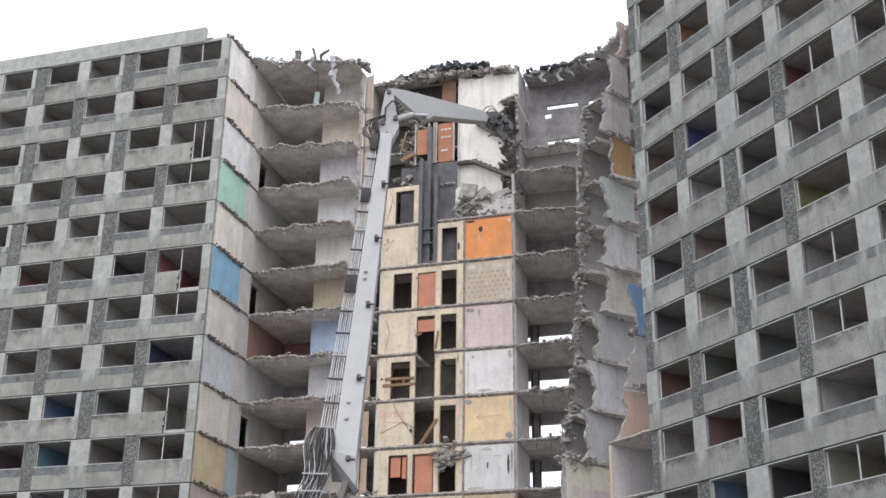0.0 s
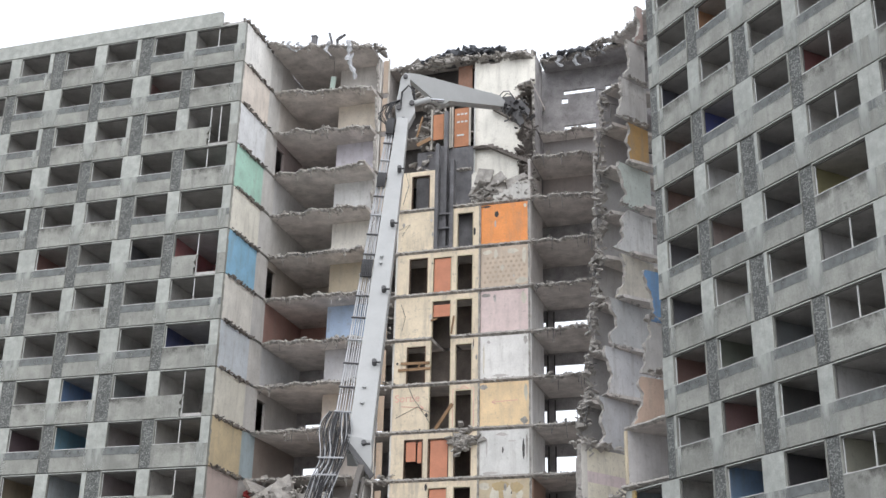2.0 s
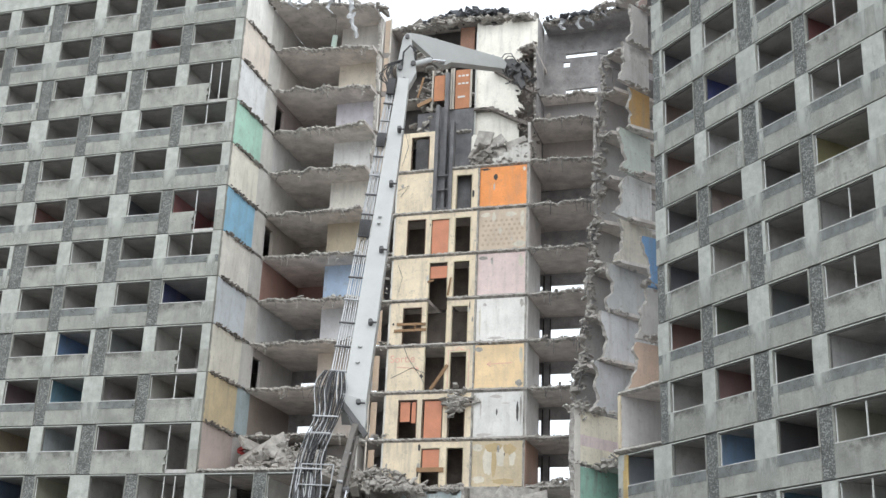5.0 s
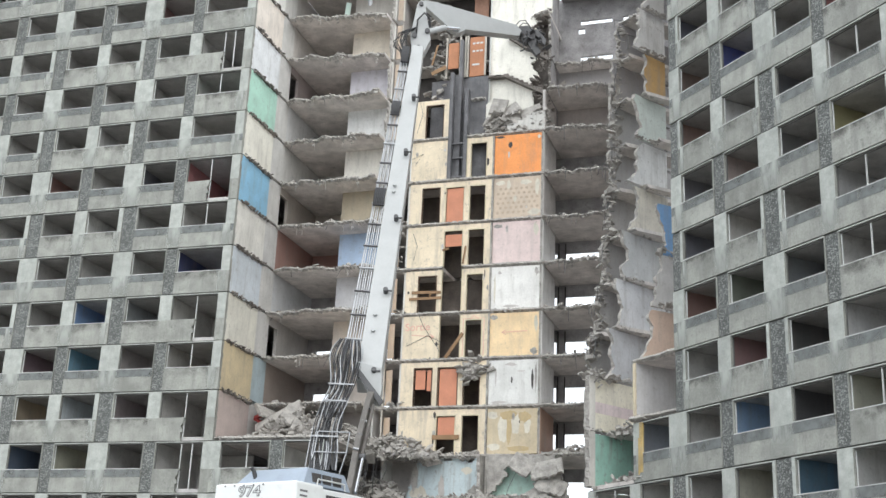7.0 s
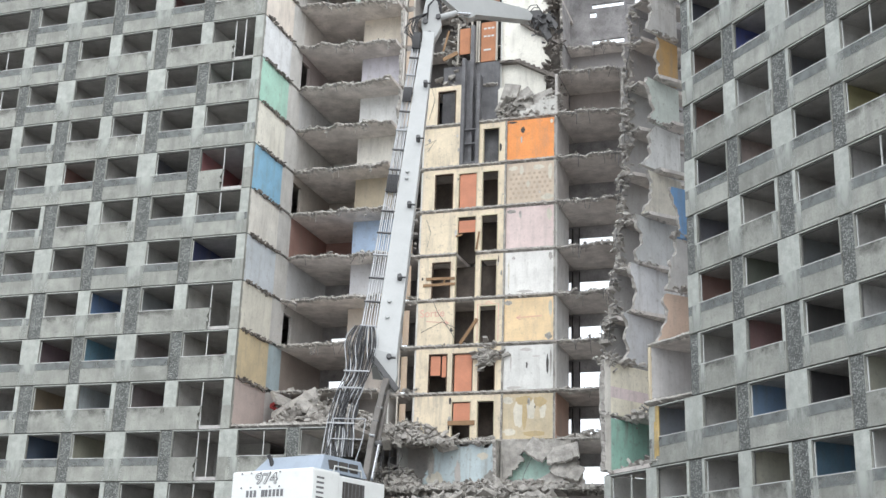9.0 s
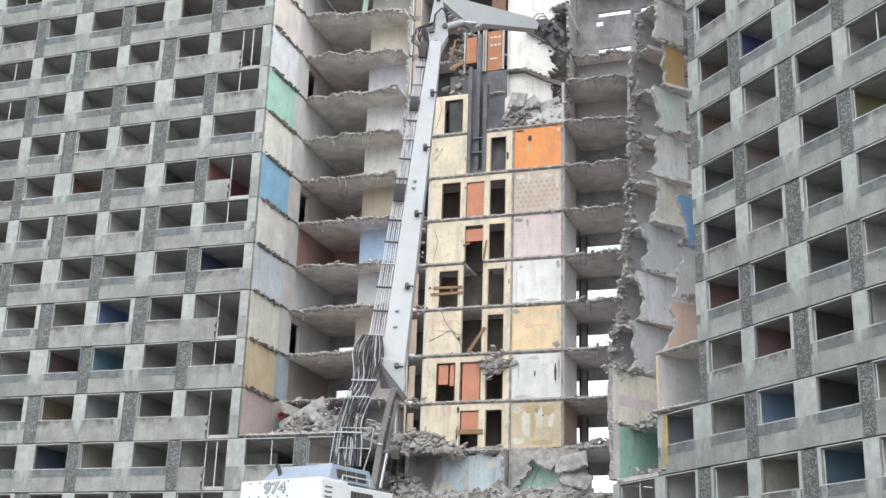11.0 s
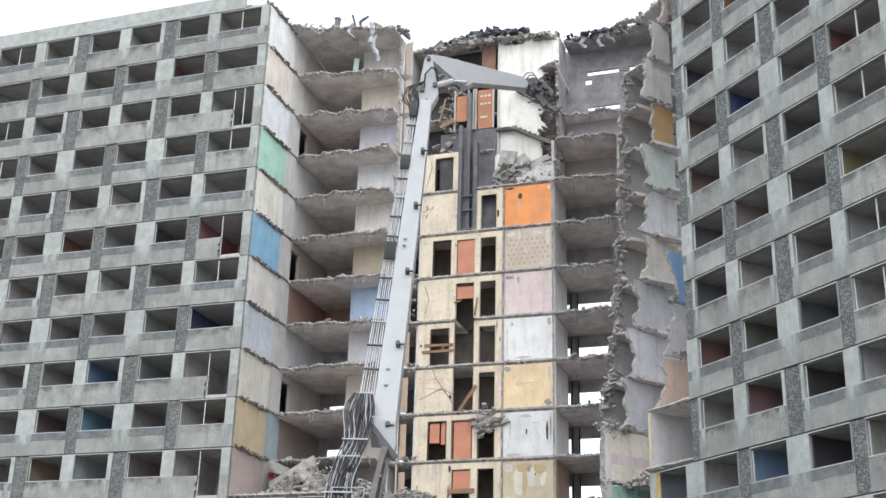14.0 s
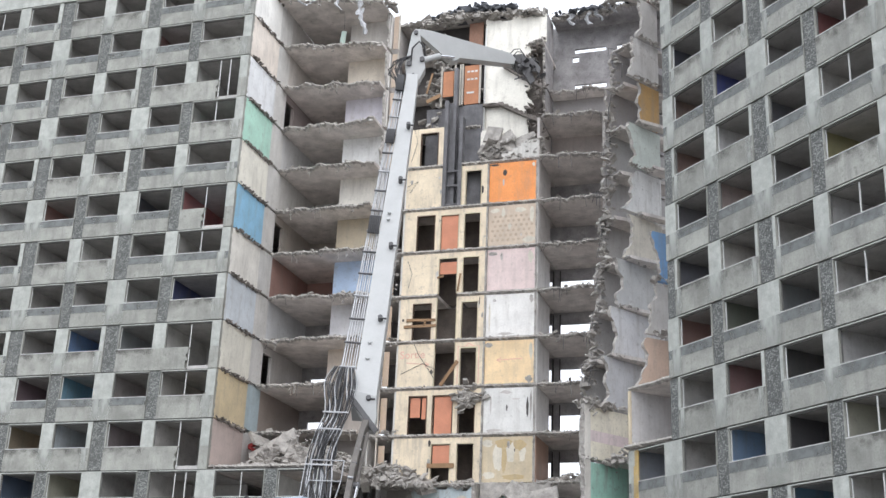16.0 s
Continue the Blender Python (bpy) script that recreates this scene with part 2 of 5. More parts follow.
def torn_wall(z0, z1, front, back, seed, thick=0.18, size=0.25, top=0.0):
    """Wall in the y-z plane (x from -thick to 0) with a broken front edge front(z) and straight back edge."""
    bm = bmesh.new()
    n = max(6, int((z1 - z0) / 0.12))
    a, b = [], []
    for i in range(n + 1):
        z = z0 + (z1 - z0) * i / n
        f = front(z) + jag(z, seed, size)
        w = 0.10 * noise.noise((z * 4, seed, 3))
        a.append([bm.verts.new((0, f + w, z)), bm.verts.new((0, min(f + 0.5, back - .01), z)), bm.verts.new((0, back, z))])
        b.append([bm.verts.new((-thick, f - w, z)), bm.verts.new((-thick, min(f + 0.5, back - .01), z)), bm.verts.new((-thick, back, z))])
    for i in range(n):
        for k in (0, 1):
            bm.faces.new([a[i][k], a[i][k + 1], a[i + 1][k + 1], a[i + 1][k]])
            bm.faces.new([b[i][k], b[i + 1][k], b[i + 1][k + 1], b[i][k + 1]])
        bm.faces.new([a[i][0], a[i + 1][0], b[i + 1][0], b[i][0]]).material_index = 1
        bm.faces.new([a[i][2], b[i][2], b[i + 1][2], a[i + 1][2]])
    for i in (0, n):
        for k in (0, 1):
            bm.faces.new([a[i][k], a[i][k + 1], b[i][k + 1], b[i][k]])
    return bm


def shard_shapes():
    """A few angular lumps, as corner and face lists of unit size."""
    made = []
    rnd = random.Random(12)
    for k in range(18):
        bm = bmesh.new()
        if k % 3:
            # snapped block or plate: a skewed box with lost corners
            hx, hy, hz = rnd.uniform(.45, .7), rnd.uniform(.3, .5), rnd.choice((.12, .18, .3, .42))
            for i in range(8):
                q = [h * (1 if i >> n & 1 else -1) * rnd.uniform(.55, 1.1) for n, h in enumerate((hx, hy, hz))]
                bm.verts.new(q)
        else:
            for i in range(9):
                q = Vector([rnd.uniform(-1, 1) for _ in range(3)]).normalized() * rnd.uniform(.35, .65)
                bm.verts.new((q.x, q.y * rnd.uniform(.7, 1), q.z * .7))
        hull = bmesh.ops.convex_hull(bm, input=bm.verts)
        bmesh.ops.delete(bm, geom=[e for e in hull["geom_interior"] if isinstance(e, bmesh.types.BMVert)], context="VERTS")
        bm.verts.index_update()
        made.append(([q.co.copy() for q in bm.verts], [[q.index for q in f.verts] for f in bm.faces]))
        bm.free()
    return made


SHARDS = shard_shapes()


def chunk(bm, centre, size, seed, flat=1.0):
    """One angular lump of broken concrete."""
    rnd = random.Random(seed)
    corners, faces = SHARDS[rnd.randrange(len(SHARDS))]
    m = Matrix.Translation(centre) @ Euler((rnd.uniform(-.7, .7), rnd.uniform(-.7, .7), rnd.uniform(0, 6.3))).to_matrix().to_4x4() @ Matrix.Diagonal((size * rnd.uniform(.7, 1.4), size * rnd.uniform(.6, 1), size * rnd.uniform(.4, .8) * flat, 1))
    vs = [bm.verts.new(m @ q) for q in corners]
    for f in faces:
        bm.faces.new([vs[i] for i in f])


def tube(bm, points, radius, sides=6):
    """A bent pipe or bar through the points."""
    rings = []
    pts = [Vector(p) for p in points]
    for i, p in enumerate(pts):
        d = (pts[min(i + 1, len(pts) - 1)] - pts[max(i - 1, 0)]).normalized()
        q = d.to_track_quat("Z", "Y")
        rings.append([bm.verts.new(p + q @ Vector((radius * math.cos(a), radius * math.sin(a), 0)))
                      for a in (2 * math.pi * s / sides for s in range(sides))])
    for a, b in zip(rings, rings[1:]):
        for s in range(sides):
            bm.faces.new([a[s], a[(s + 1) % sides], b[(s + 1) % sides], b[s]])
    bm.faces.new(rings[0][::-1])
    bm.faces.new(rings[-1])


# ---- ground ----
bm = bmesh.new()
n = 160
grid = {}
for i in range(n + 1):
    for k in range(n + 1):
        x, y = [math.copysign(abs(s) ** 2.2, s) * 2500 for s in ((2 * i / n - 1), (2 * k / n - 1))]
        y += 40
        z = 0.25 * noise.noise((x * .15, y * .15, 0)) if math.hypot(x, y) < 300 else 0
        mound = 4.1 * math.exp(-((x + 4.5) / 9) ** 4 - ((y - 46) / 8) ** 4)
        grid[i, k] = bm.verts.new((x, y, z - 0.1 + mound))
for i in range(n):
    for k in range(n):
        bm.faces.new([grid[i, k], grid[i + 1, k], grid[i + 1, k + 1], grid[i, k + 1]])
tagged(put("ground", bm, GROUND), "churned brown earth strewn with demolition rubble", "ground", kind="structure")

# ---- the standing wings: precast facade with checkered piers ----
SILL = -1.42
COLUMNS = [(0.55, 3.43), (4.23, 6.43), (7.70, 9.90), (10.73, 12.95), (14.21, 16.41), (17.20, 20.08)]
BAY = 20.63
PIER = 0.90
JLINE = 0.09
cache = {}


def cached(key, make, mat):
    if key not in cache:
        bm = make()
        me = bpy.data.meshes.new(key[0])
        bmesh.ops.recalc_face_normals(bm, faces=bm.faces)
        bm.to_mesh(me)
        bm.free()
        me.materials.append(mat)
        cache[key] = me
    return cache[key]


def film(x0, x1, y, z0, z1):
    """A coat of weathering lying on the outer face of a panel."""
    bm = bmesh.new()
    bm.faces.new([bm.verts.new(p) for p in ((x0, y, z0), (x1, y, z0), (x1, y, z1), (x0, y, z1))])
    return bm


def facade_row(wing, place, sign, j, columns, broken=False, first=0.0, last=BAY, lean=0.0):
    """One storey of one bay. place: local x of the joint; sign: the way the columns run from it."""
    gaps = [(a[1], b[0]) for a, b in zip(columns, columns[1:])]
    darks = [i for i in range(len(gaps)) if (i % 2 == 1) == (j % 2 == 0)]
    m = Matrix.Translation((place, 0, head(j)))
    cuts, start = [], first
    for i in darks:
        c = (gaps[i][0] + gaps[i][1]) / 2
        wide = min(gaps[i][1] - gaps[i][0] - .08, PIER)
        if gaps[i][1] - gaps[i][0] > 1:
            c += sign * lean
        cuts.append((start, c - wide / 2))
        start = c + wide / 2
        key = ("pier_panel", round(c, 2), sign)
        x0, x1 = sorted((sign * (c - wide / 2 + .012), sign * (c + wide / 2 - .012)))
        again("pier_panel", cached(key, lambda: boxes((x0, x1, 0.05, 0.22, JLINE - STOREY + .03, JLINE - .03)), PEBBLE), wing, m)
    cuts.append((start, last))
    x0, x1 = sorted((sign * first, sign * last))
    again("joint_seal", cached(("joint_seal", round(first, 2), round(last, 2), sign), lambda: boxes((x0, x1, .12, .2, JLINE - .03, JLINE + .03)), JOINT), wing, m)
    for n, (a, b) in enumerate(cuts):
        inside = [c for c in columns if c[0] >= a and c[1] <= b]
        hurt = broken and n == 0
        key = ("facade_panel", round(a, 2), round(b, 2), sign, hurt)

        def make():
            us, zs = [sign * a, sign * b], [JLINE - STOREY + .03, SILL, 0, JLINE - .03]
            for c in inside:
                us += [sign * c[0], sign * c[1]]
            if hurt:
                us += [sign * (1.6 + .06 * q) for q in range(13)]
                zs += [SILL - .08 * q for q in range(1, 17)]

            def solid(x, z):
                s = x * sign
                if hurt and 0.55 < s < 1.97 + .30 * noise.noise((z * 1.7, a, 3)) + .14 * noise.noise((z * 5, 1, 8)):
                    return z > 0 or z < JLINE - STOREY
                return not any(c[0] < s < c[1] and SILL < z < 0 for c in inside)
            return holed(us, zs, solid, 0.0, 0.2)
        again("facade_panel", cached(key, make, CONCRETE), wing, m)
        # pale facing of the piers between two windows of one panel
        edges = [(a, inside[0][0])] + [(p[1], q[0]) for p, q in zip(inside, inside[1:])] + [(inside[-1][1], b)] if inside else []
        for e0, e1 in edges:
            if e1 - e0 < 0.12:
                continue
            x0, x1 = sorted((sign * (e0 + .004), sign * (e1 - .004)))
            key = ("pier_facing", round(e0, 2), round(e1, 2), sign)
            again("pier_facing", cached(key, lambda: boxes((x0, x1, -0.006, 0.0, SILL - .02, JLINE - .034)), PALE), wing, m)
            if hurt:
                continue
            x0, x1 = sorted((sign * max(a + .01, e0 - .35), sign * min(b - .01, e1 + .35)))
            key = ("lime_run", round(e0, 2), round(e1, 2), sign)
            again("lime_run", cached(key, lambda: film(x0, x1, -.009, JLINE - STOREY + .035, SILL - .02), WASH), wing, m)
        ranked = columns.index(inside[0]) if inside else 0
        if inside and ((j % 2 == 0 and ranked in (0, 4)) or (j % 2 == 1 and ranked in (1, 3))) and not hurt:
            x0, x1 = sorted((sign * (a + .01), sign * (b - .01)))
            key = ("sill_band", round(a, 2), round(b, 2), sign)
            again("sill_band", cached(key, lambda: film(x0, x1, -.005, SILL - .46, SILL - .002), SLATE), wing, m)
    for i, c in enumerate(columns):
        x0, x1 = sorted((sign * c[0], sign * c[1]))
        mid = (x0 + x1) / 2
        gone = broken and i == 0
        foot = -2.6 if gone else SILL

        def make():
            return boxes((x0, x0 + .04, .10, .16, SILL, 0), (x1 - .04, x1, .10, .16, foot, 0), (x0 + .04, x1 - .04, .10, .16, -.06, 0))
        win = again("window", cached(("window", round(c[0], 2), sign, gone), make, OLDFRAME), wing, m)
        if not gone:
            again("sill", cached(("sill", round(c[0], 2), sign), lambda: boxes((x0 + .01, x1 - .01, -.02, .15, SILL, SILL + .034)), FRAME), win, Matrix.Identity(4))
            if not broken or i:
                again("sill_grime", cached(("sill_grime", round(c[0], 2), sign), lambda: film(x0 - .12, x1 + .12, -.003, SILL - .75, SILL - .002), SOIL), win, Matrix.Identity(4))
        if not gone and (i * 7 + j * 3 + (sign > 0)) % 5 < 3:
            again("jamb", cached(("jamb", round(c[0], 2), sign), lambda: boxes((x0 + .04, x0 + .060, .09, .15, SILL + .034, -.06)), FRAME), win, Matrix.Identity(4))
        again("lintel", cached(("lintel", round(c[0], 2), sign), lambda: boxes((x0 + .004, x1 - .004, -.008, 0, .004, JLINE - .034)), PALE), win, Matrix.Identity(4))
        if i in (0, 5) and (gone or (j + (sign > 0)) % 3 != 2):
            again("mullion", cached(("mullion", round(c[0], 2), sign, gone), lambda: boxes((mid + .08, mid + .12, .10, .16, foot + .05, -.06)), FRAME), win, Matrix.Identity(4))
            if gone and j in (0, 9):
                again("mullion", cached(("mullion", "extra", sign), lambda: boxes((mid + .75, mid + .80, .07, .13, foot + .05, -.05)), FRAME), win, Matrix.Identity(4))


def wing_body(wing, x0, x1, cross, depth, j0, j1):
    """Slabs, cross walls and rear walls behind a facade."""
    for j in range(j0, j1 + 1):
        key = ("floor_slab", wing.name)
        again("floor_slab", cached(key, lambda: boxes((x0, x1, 0.21, depth - .2, -0.2, 0)), FLATSLAB), wing, Matrix.Translation((0, 0, deck(j))))
    lo, hi = 0.0, deck(j0) - 0.2
    for c in cross:
        part("cross_wall", boxes((c - .08, c + .08, 0.22, 5.4, lo, hi)), FLATWALL, wing)
    part("corridor_wall", boxes((x0, x1, 5.4, 5.56, lo, hi)), FLATWALL, wing)
    part("rear_wall", boxes((x0, x1, depth - .2, depth, lo, hi + .2)), CONCRETE, wing)
    part("base_wall", boxes((x0, x1, 0, .2, -1, head(j1) - 2.72)), CONCRETE, wing)


LEFT = pose(-13.42, 65.94, 0, 0, 0, -17.587)
RIGHT = pose(10.282, 53.088, 0.1, 0, 0, -62.431)
J0, J1 = -2, 12

left_wing = thing("apartment_wing", LEFT, "long grey concrete apartment wing with empty window openings", "building", "apartment wings")
BROKEN_ROWS = (0, 3, 6, 8, 9)
for j in range(J0, J1 + 1):
    facade_row(left_wing, 0.55, -1, j, COLUMNS, broken=j in BROKEN_ROWS, lean=.11)
    facade_row(left_wing, 0.55 - 2 * BAY, 1, j, COLUMNS, lean=.11)
crossL = [0.55 - (a[1] + b[0]) / 2 for a, b in zip(COLUMNS, COLUMNS[1:])]
wing_body(left_wing, 0.55 - 2 * BAY, 0.34, crossL + [0.55 - BAY] + [0.55 - 2 * BAY + (a[1] + b[0]) / 2 for a, b in zip(COLUMNS, COLUMNS[1:])] + [.63 - 2 * BAY], 11.5, J0, J1)
part("roof_fascia", boxes((0.55 - 2 * BAY, -1.2, -.05, .25, head(-2) + JLINE, 44.2)), PALE, left_wing)
part("roof_deck", boxes((0.55 - 2 * BAY, -1.6, .25, 11.5, deck(-2), deck(-2) + .35)), ROOF, left_wing)

right_wing = thing("apartment_wing", RIGHT, "grey concrete apartment wing with empty windows, its end torn off", "building", "apartment wings")
RJ = 12.95
for j in range(J0, J1 + 1):
    standing = COLUMNS if j >= 10 else COLUMNS[:5] if j == 9 else COLUMNS[:4]
    facade_row(right_wing, RJ, -1, j, standing, last=BAY if j >= 10 else 16.9 if j == 9 else 13.13 if j % 2 == 0 else 13.73)
    if j < 9 and j % 2 == 0:
        again("pier_panel", cached(("pier_panel", "edge"), lambda: boxes((-.78, -.19, .05, .22, JLINE - STOREY + .03, JLINE - .03)), PEBBLE), right_wing, Matrix.Translation((0, 0, head(j))))
    facade_row(right_wing, RJ, 1, j, COLUMNS)
crossR = [RJ - (a[1] + b[0]) / 2 for a, b in zip(COLUMNS[:4], COLUMNS[1:4])] + [RJ] + [RJ + (a[1] + b[0]) / 2 for a, b in zip(COLUMNS, COLUMNS[1:])]
wing_body(right_wing, -0.62, RJ + BAY, crossR + [RJ + BAY - .1, -0.54], 11.5, J0, J1)
part("roof_fascia", boxes((-0.2, RJ + BAY, -.05, .25, head(-2) + JLINE, 44.2)), PALE, right_wing)
part("roof_deck", boxes((-0.4, RJ + BAY, .25, 11.5, deck(-2), deck(-2) + .35)), ROOF, right_wing)
part("gable_wall", boxes((RJ + BAY, RJ + BAY + .2, 0, 11.5, 0, 44.2)), CONCRETE, right_wing)
part("gable_wall", boxes((.35 - 2 * BAY, .55 - 2 * BAY, 0, 11.5, 0, 44.2)), CONCRETE, left_wing)

# paint seen inside the standing rooms
def room_paint(wing, x, j, colour):
    return part("painted_wall", boxes((x, x + .012, .25, 5.38, deck(j + 1) + .01, deck(j) - .21)), paint(*colour), wing)


# greys and lifts a room colour: the haze before it put into the paint
def faded(colour, f=.3):
    m = sum(colour) / 3
    return tuple(min(.8, 1.25 * (c + (m - c) * f) + .05) for c in colour)


def rear_paint(wing, x0, x1, j, colour):
    return part("painted_wall", boxes((x0, x1, 5.385, 5.398, deck(j + 1) + .01, deck(j) - .21)), paint(*colour), wing)


def left_room(i, j, colour):
    """Room behind window column i of the left wing: its far side wall and rear wall."""
    lo = crossL[i] + .085 if i < len(crossL) else .63 - BAY
    hi = crossL[i - 1] - .085 if i else .33
    room_paint(left_wing, lo, j, colour)
    rear_paint(left_wing, lo + .02, hi, j, colour)


def right_room(i, j, colour):
    """Room behind window column i (0 is the outermost) of the right wing."""
    edges = [-0.45] + [c + .085 for c in sorted(crossR)]
    room_paint(right_wing, edges[i], j, colour)
    rear_paint(right_wing, edges[i] + .02, edges[i + 1] - .18, j, colour)


for i, j, c in ((0, 3, (.40, .10, .10)), (3, 3, (.36, .17, .14)), (0, 5, (.03, .05, .20)), (2, 6, (.09, .24, .52)), (2, 7, (.10, .33, .48)),
                (2, 8, (.42, .48, .52)), (3, 8, (.38, .30, .18)), (1, 6, (.34, .38, .40)), (3, 9, (.06, .12, .22)), (2, 9, (.42, .42, .30)),
                (2, 2, (.55, .55, .54)), (1, 5, (.5, .5, .48)), (2, 4, (.6, .6, .57)), (3, 7, (.22, .14, .17)), (1, 7, (.42, .38, .37)),
                (1, -1, (.30, .13, .13)), (0, -1, (.42, .4, .38)), (1, 3, (.12, .13, .16)), (1, 4, (.5, .5, .48)), (1, 8, (.36, .30, .31))):
    left_room(i, j, faded(c))
for i, j, c in ((0, 3, (.30, .20, .16)), (1, 3, (.03, .06, .34)), (2, 3, (.34, .34, .34)), (3, 3, (.24, .05, .05)), (0, 4, (.34, .20, .16)), (1, 4, (.62, .62, .62)),
                (2, 4, (.16, .17, .20)), (0, 5, (.22, .22, .25)), (1, 5, (.42, .32, .29)), (2, 5, (.24, .24, .24)), (3, 5, (.34, .31, .11)), (0, 6, (.18, .19, .24)),
                (1, 6, (.55, .53, .49)), (3, 6, (.48, .48, .48)), (0, 7, (.30, .15, .12)), (1, 7, (.16, .19, .14)), (2, 7, (.22, .25, .27)), (1, 8, (.28, .13, .13)),
                (2, 8, (.10, .10, .10)), (3, 8, (.50, .50, .50)), (1, 9, (.15, .31, .54)), (2, 9, (.08, .08, .09)), (3, 9, (.40, .40, .30)), (1, 10, (.45, .44, .34)),
                (2, 10, (.08, .24, .38)), (3, 10, (.52, .52, .50)), (1, 1, (.55, .25, .08)), (4, 3, (.30, .30, .30)), (4, 5, (.36, .35, .32)), (0, 2, (.10, .11, .16))):
    right_room(i, j, faded(c))

# ---- the gutted middle of the block ----
gutted = thing("gutted_section", LEFT, "torn-open middle of the block with broken slabs and bare painted rooms", "building")
BACK = 11.5
CREAM = (.80, .69, .525)


def g(name, bm, mat, label=""):
    return part(name, bm, mat, gutted, label)


def wall_u(u, v0, v1, z0, z1, mat, t=.16, name="room_wall"):
    return g(name, boxes((u - t, u, v0, v1, z0, z1)), mat)


def lip_debris(u0, u1, v_edge, z, seed, count, size=.2):
    """Crumbs and lumps left lying or hanging along a broken edge."""
    rnd = random.Random(seed)
    bm = bmesh.new()
    for k in range(count):
        u = rnd.choice((rnd.uniform(u0, u1), min(u1, max(u0, u0 + (u1 - u0) * rnd.betavariate(.6, .8)))))
        hang = rnd.random() < .12
        v = v_edge(u) + (rnd.uniform(-.25, .0) if hang else rnd.uniform(-.05, .6))
        s = size * rnd.uniform(.3, 1.25) * (2.3 if rnd.random() < .07 else 1)
        chunk(bm, (u, v, z - rnd.uniform(.15, .4) if hang else z + s * .15), s, rnd.random())
    return tagged(g("rubble_litter", bm, BROKEN), kind="stuff")


def rebar(points, name="reinforcing_bar"):
    bm = bmesh.new()
    tube(bm, points, .014, 4)
    return g(name, bm, STEEL)


STUB = material("dark_broken_concrete", (.20, .18, .165), spread=.35, scale=3, bump=.5)
# shade of the deep rooms is put into this darker base colour
DIM = material("shade_dark_plaster", (.37, .36, .365), spread=.25, stain=.5)
END = {-2: (.84, .83, .80), -1: (.80, .73, .66), 0: (.80, .82, .84), 1: (.46, .72, .61), 2: (.82, .80, .72), 3: (.29, .54, .74), 4: (.78, .76, .71),
       5: (.64, .69, .74), 6: (.78, .76, .68), 7: (.68, .57, .38), 8: (.56, .47, .44)}
PART = {-2: (.60, .58, .55), -1: (.70, .64, .55), 0: (.66, .64, .70), 1: (.80, .80, .80), 2: (.80, .77, .71), 3: (.50, .43, .32), 4: (.46, .58, .76), 5: (.6, .6, .62),
        6: (.66, .58, .5), 7: (.52, .47, .43), 8: (.4, .37, .35)}
SIDE = {-2: (.5, .48, .46), -1: (.56, .53, .5), 0: (.36, .31, .30), 1: (.6, .6, .6), 2: (.58, .57, .55), 3: (.42, .38, .34), 4: (.36, .22, .19), 5: (.56, .57, .58),
        6: (.52, .5, .48), 7: (.34, .29, .26), 8: (.4, .36, .34)}
LEAN = {-2: 5.3, -1: 4.9, 0: 5.0, 1: 5.1, 2: 5.15, 3: 5.3, 4: 5.4, 5: 5.5, 6: 5.0, 7: 4.9, 8: 4.8}
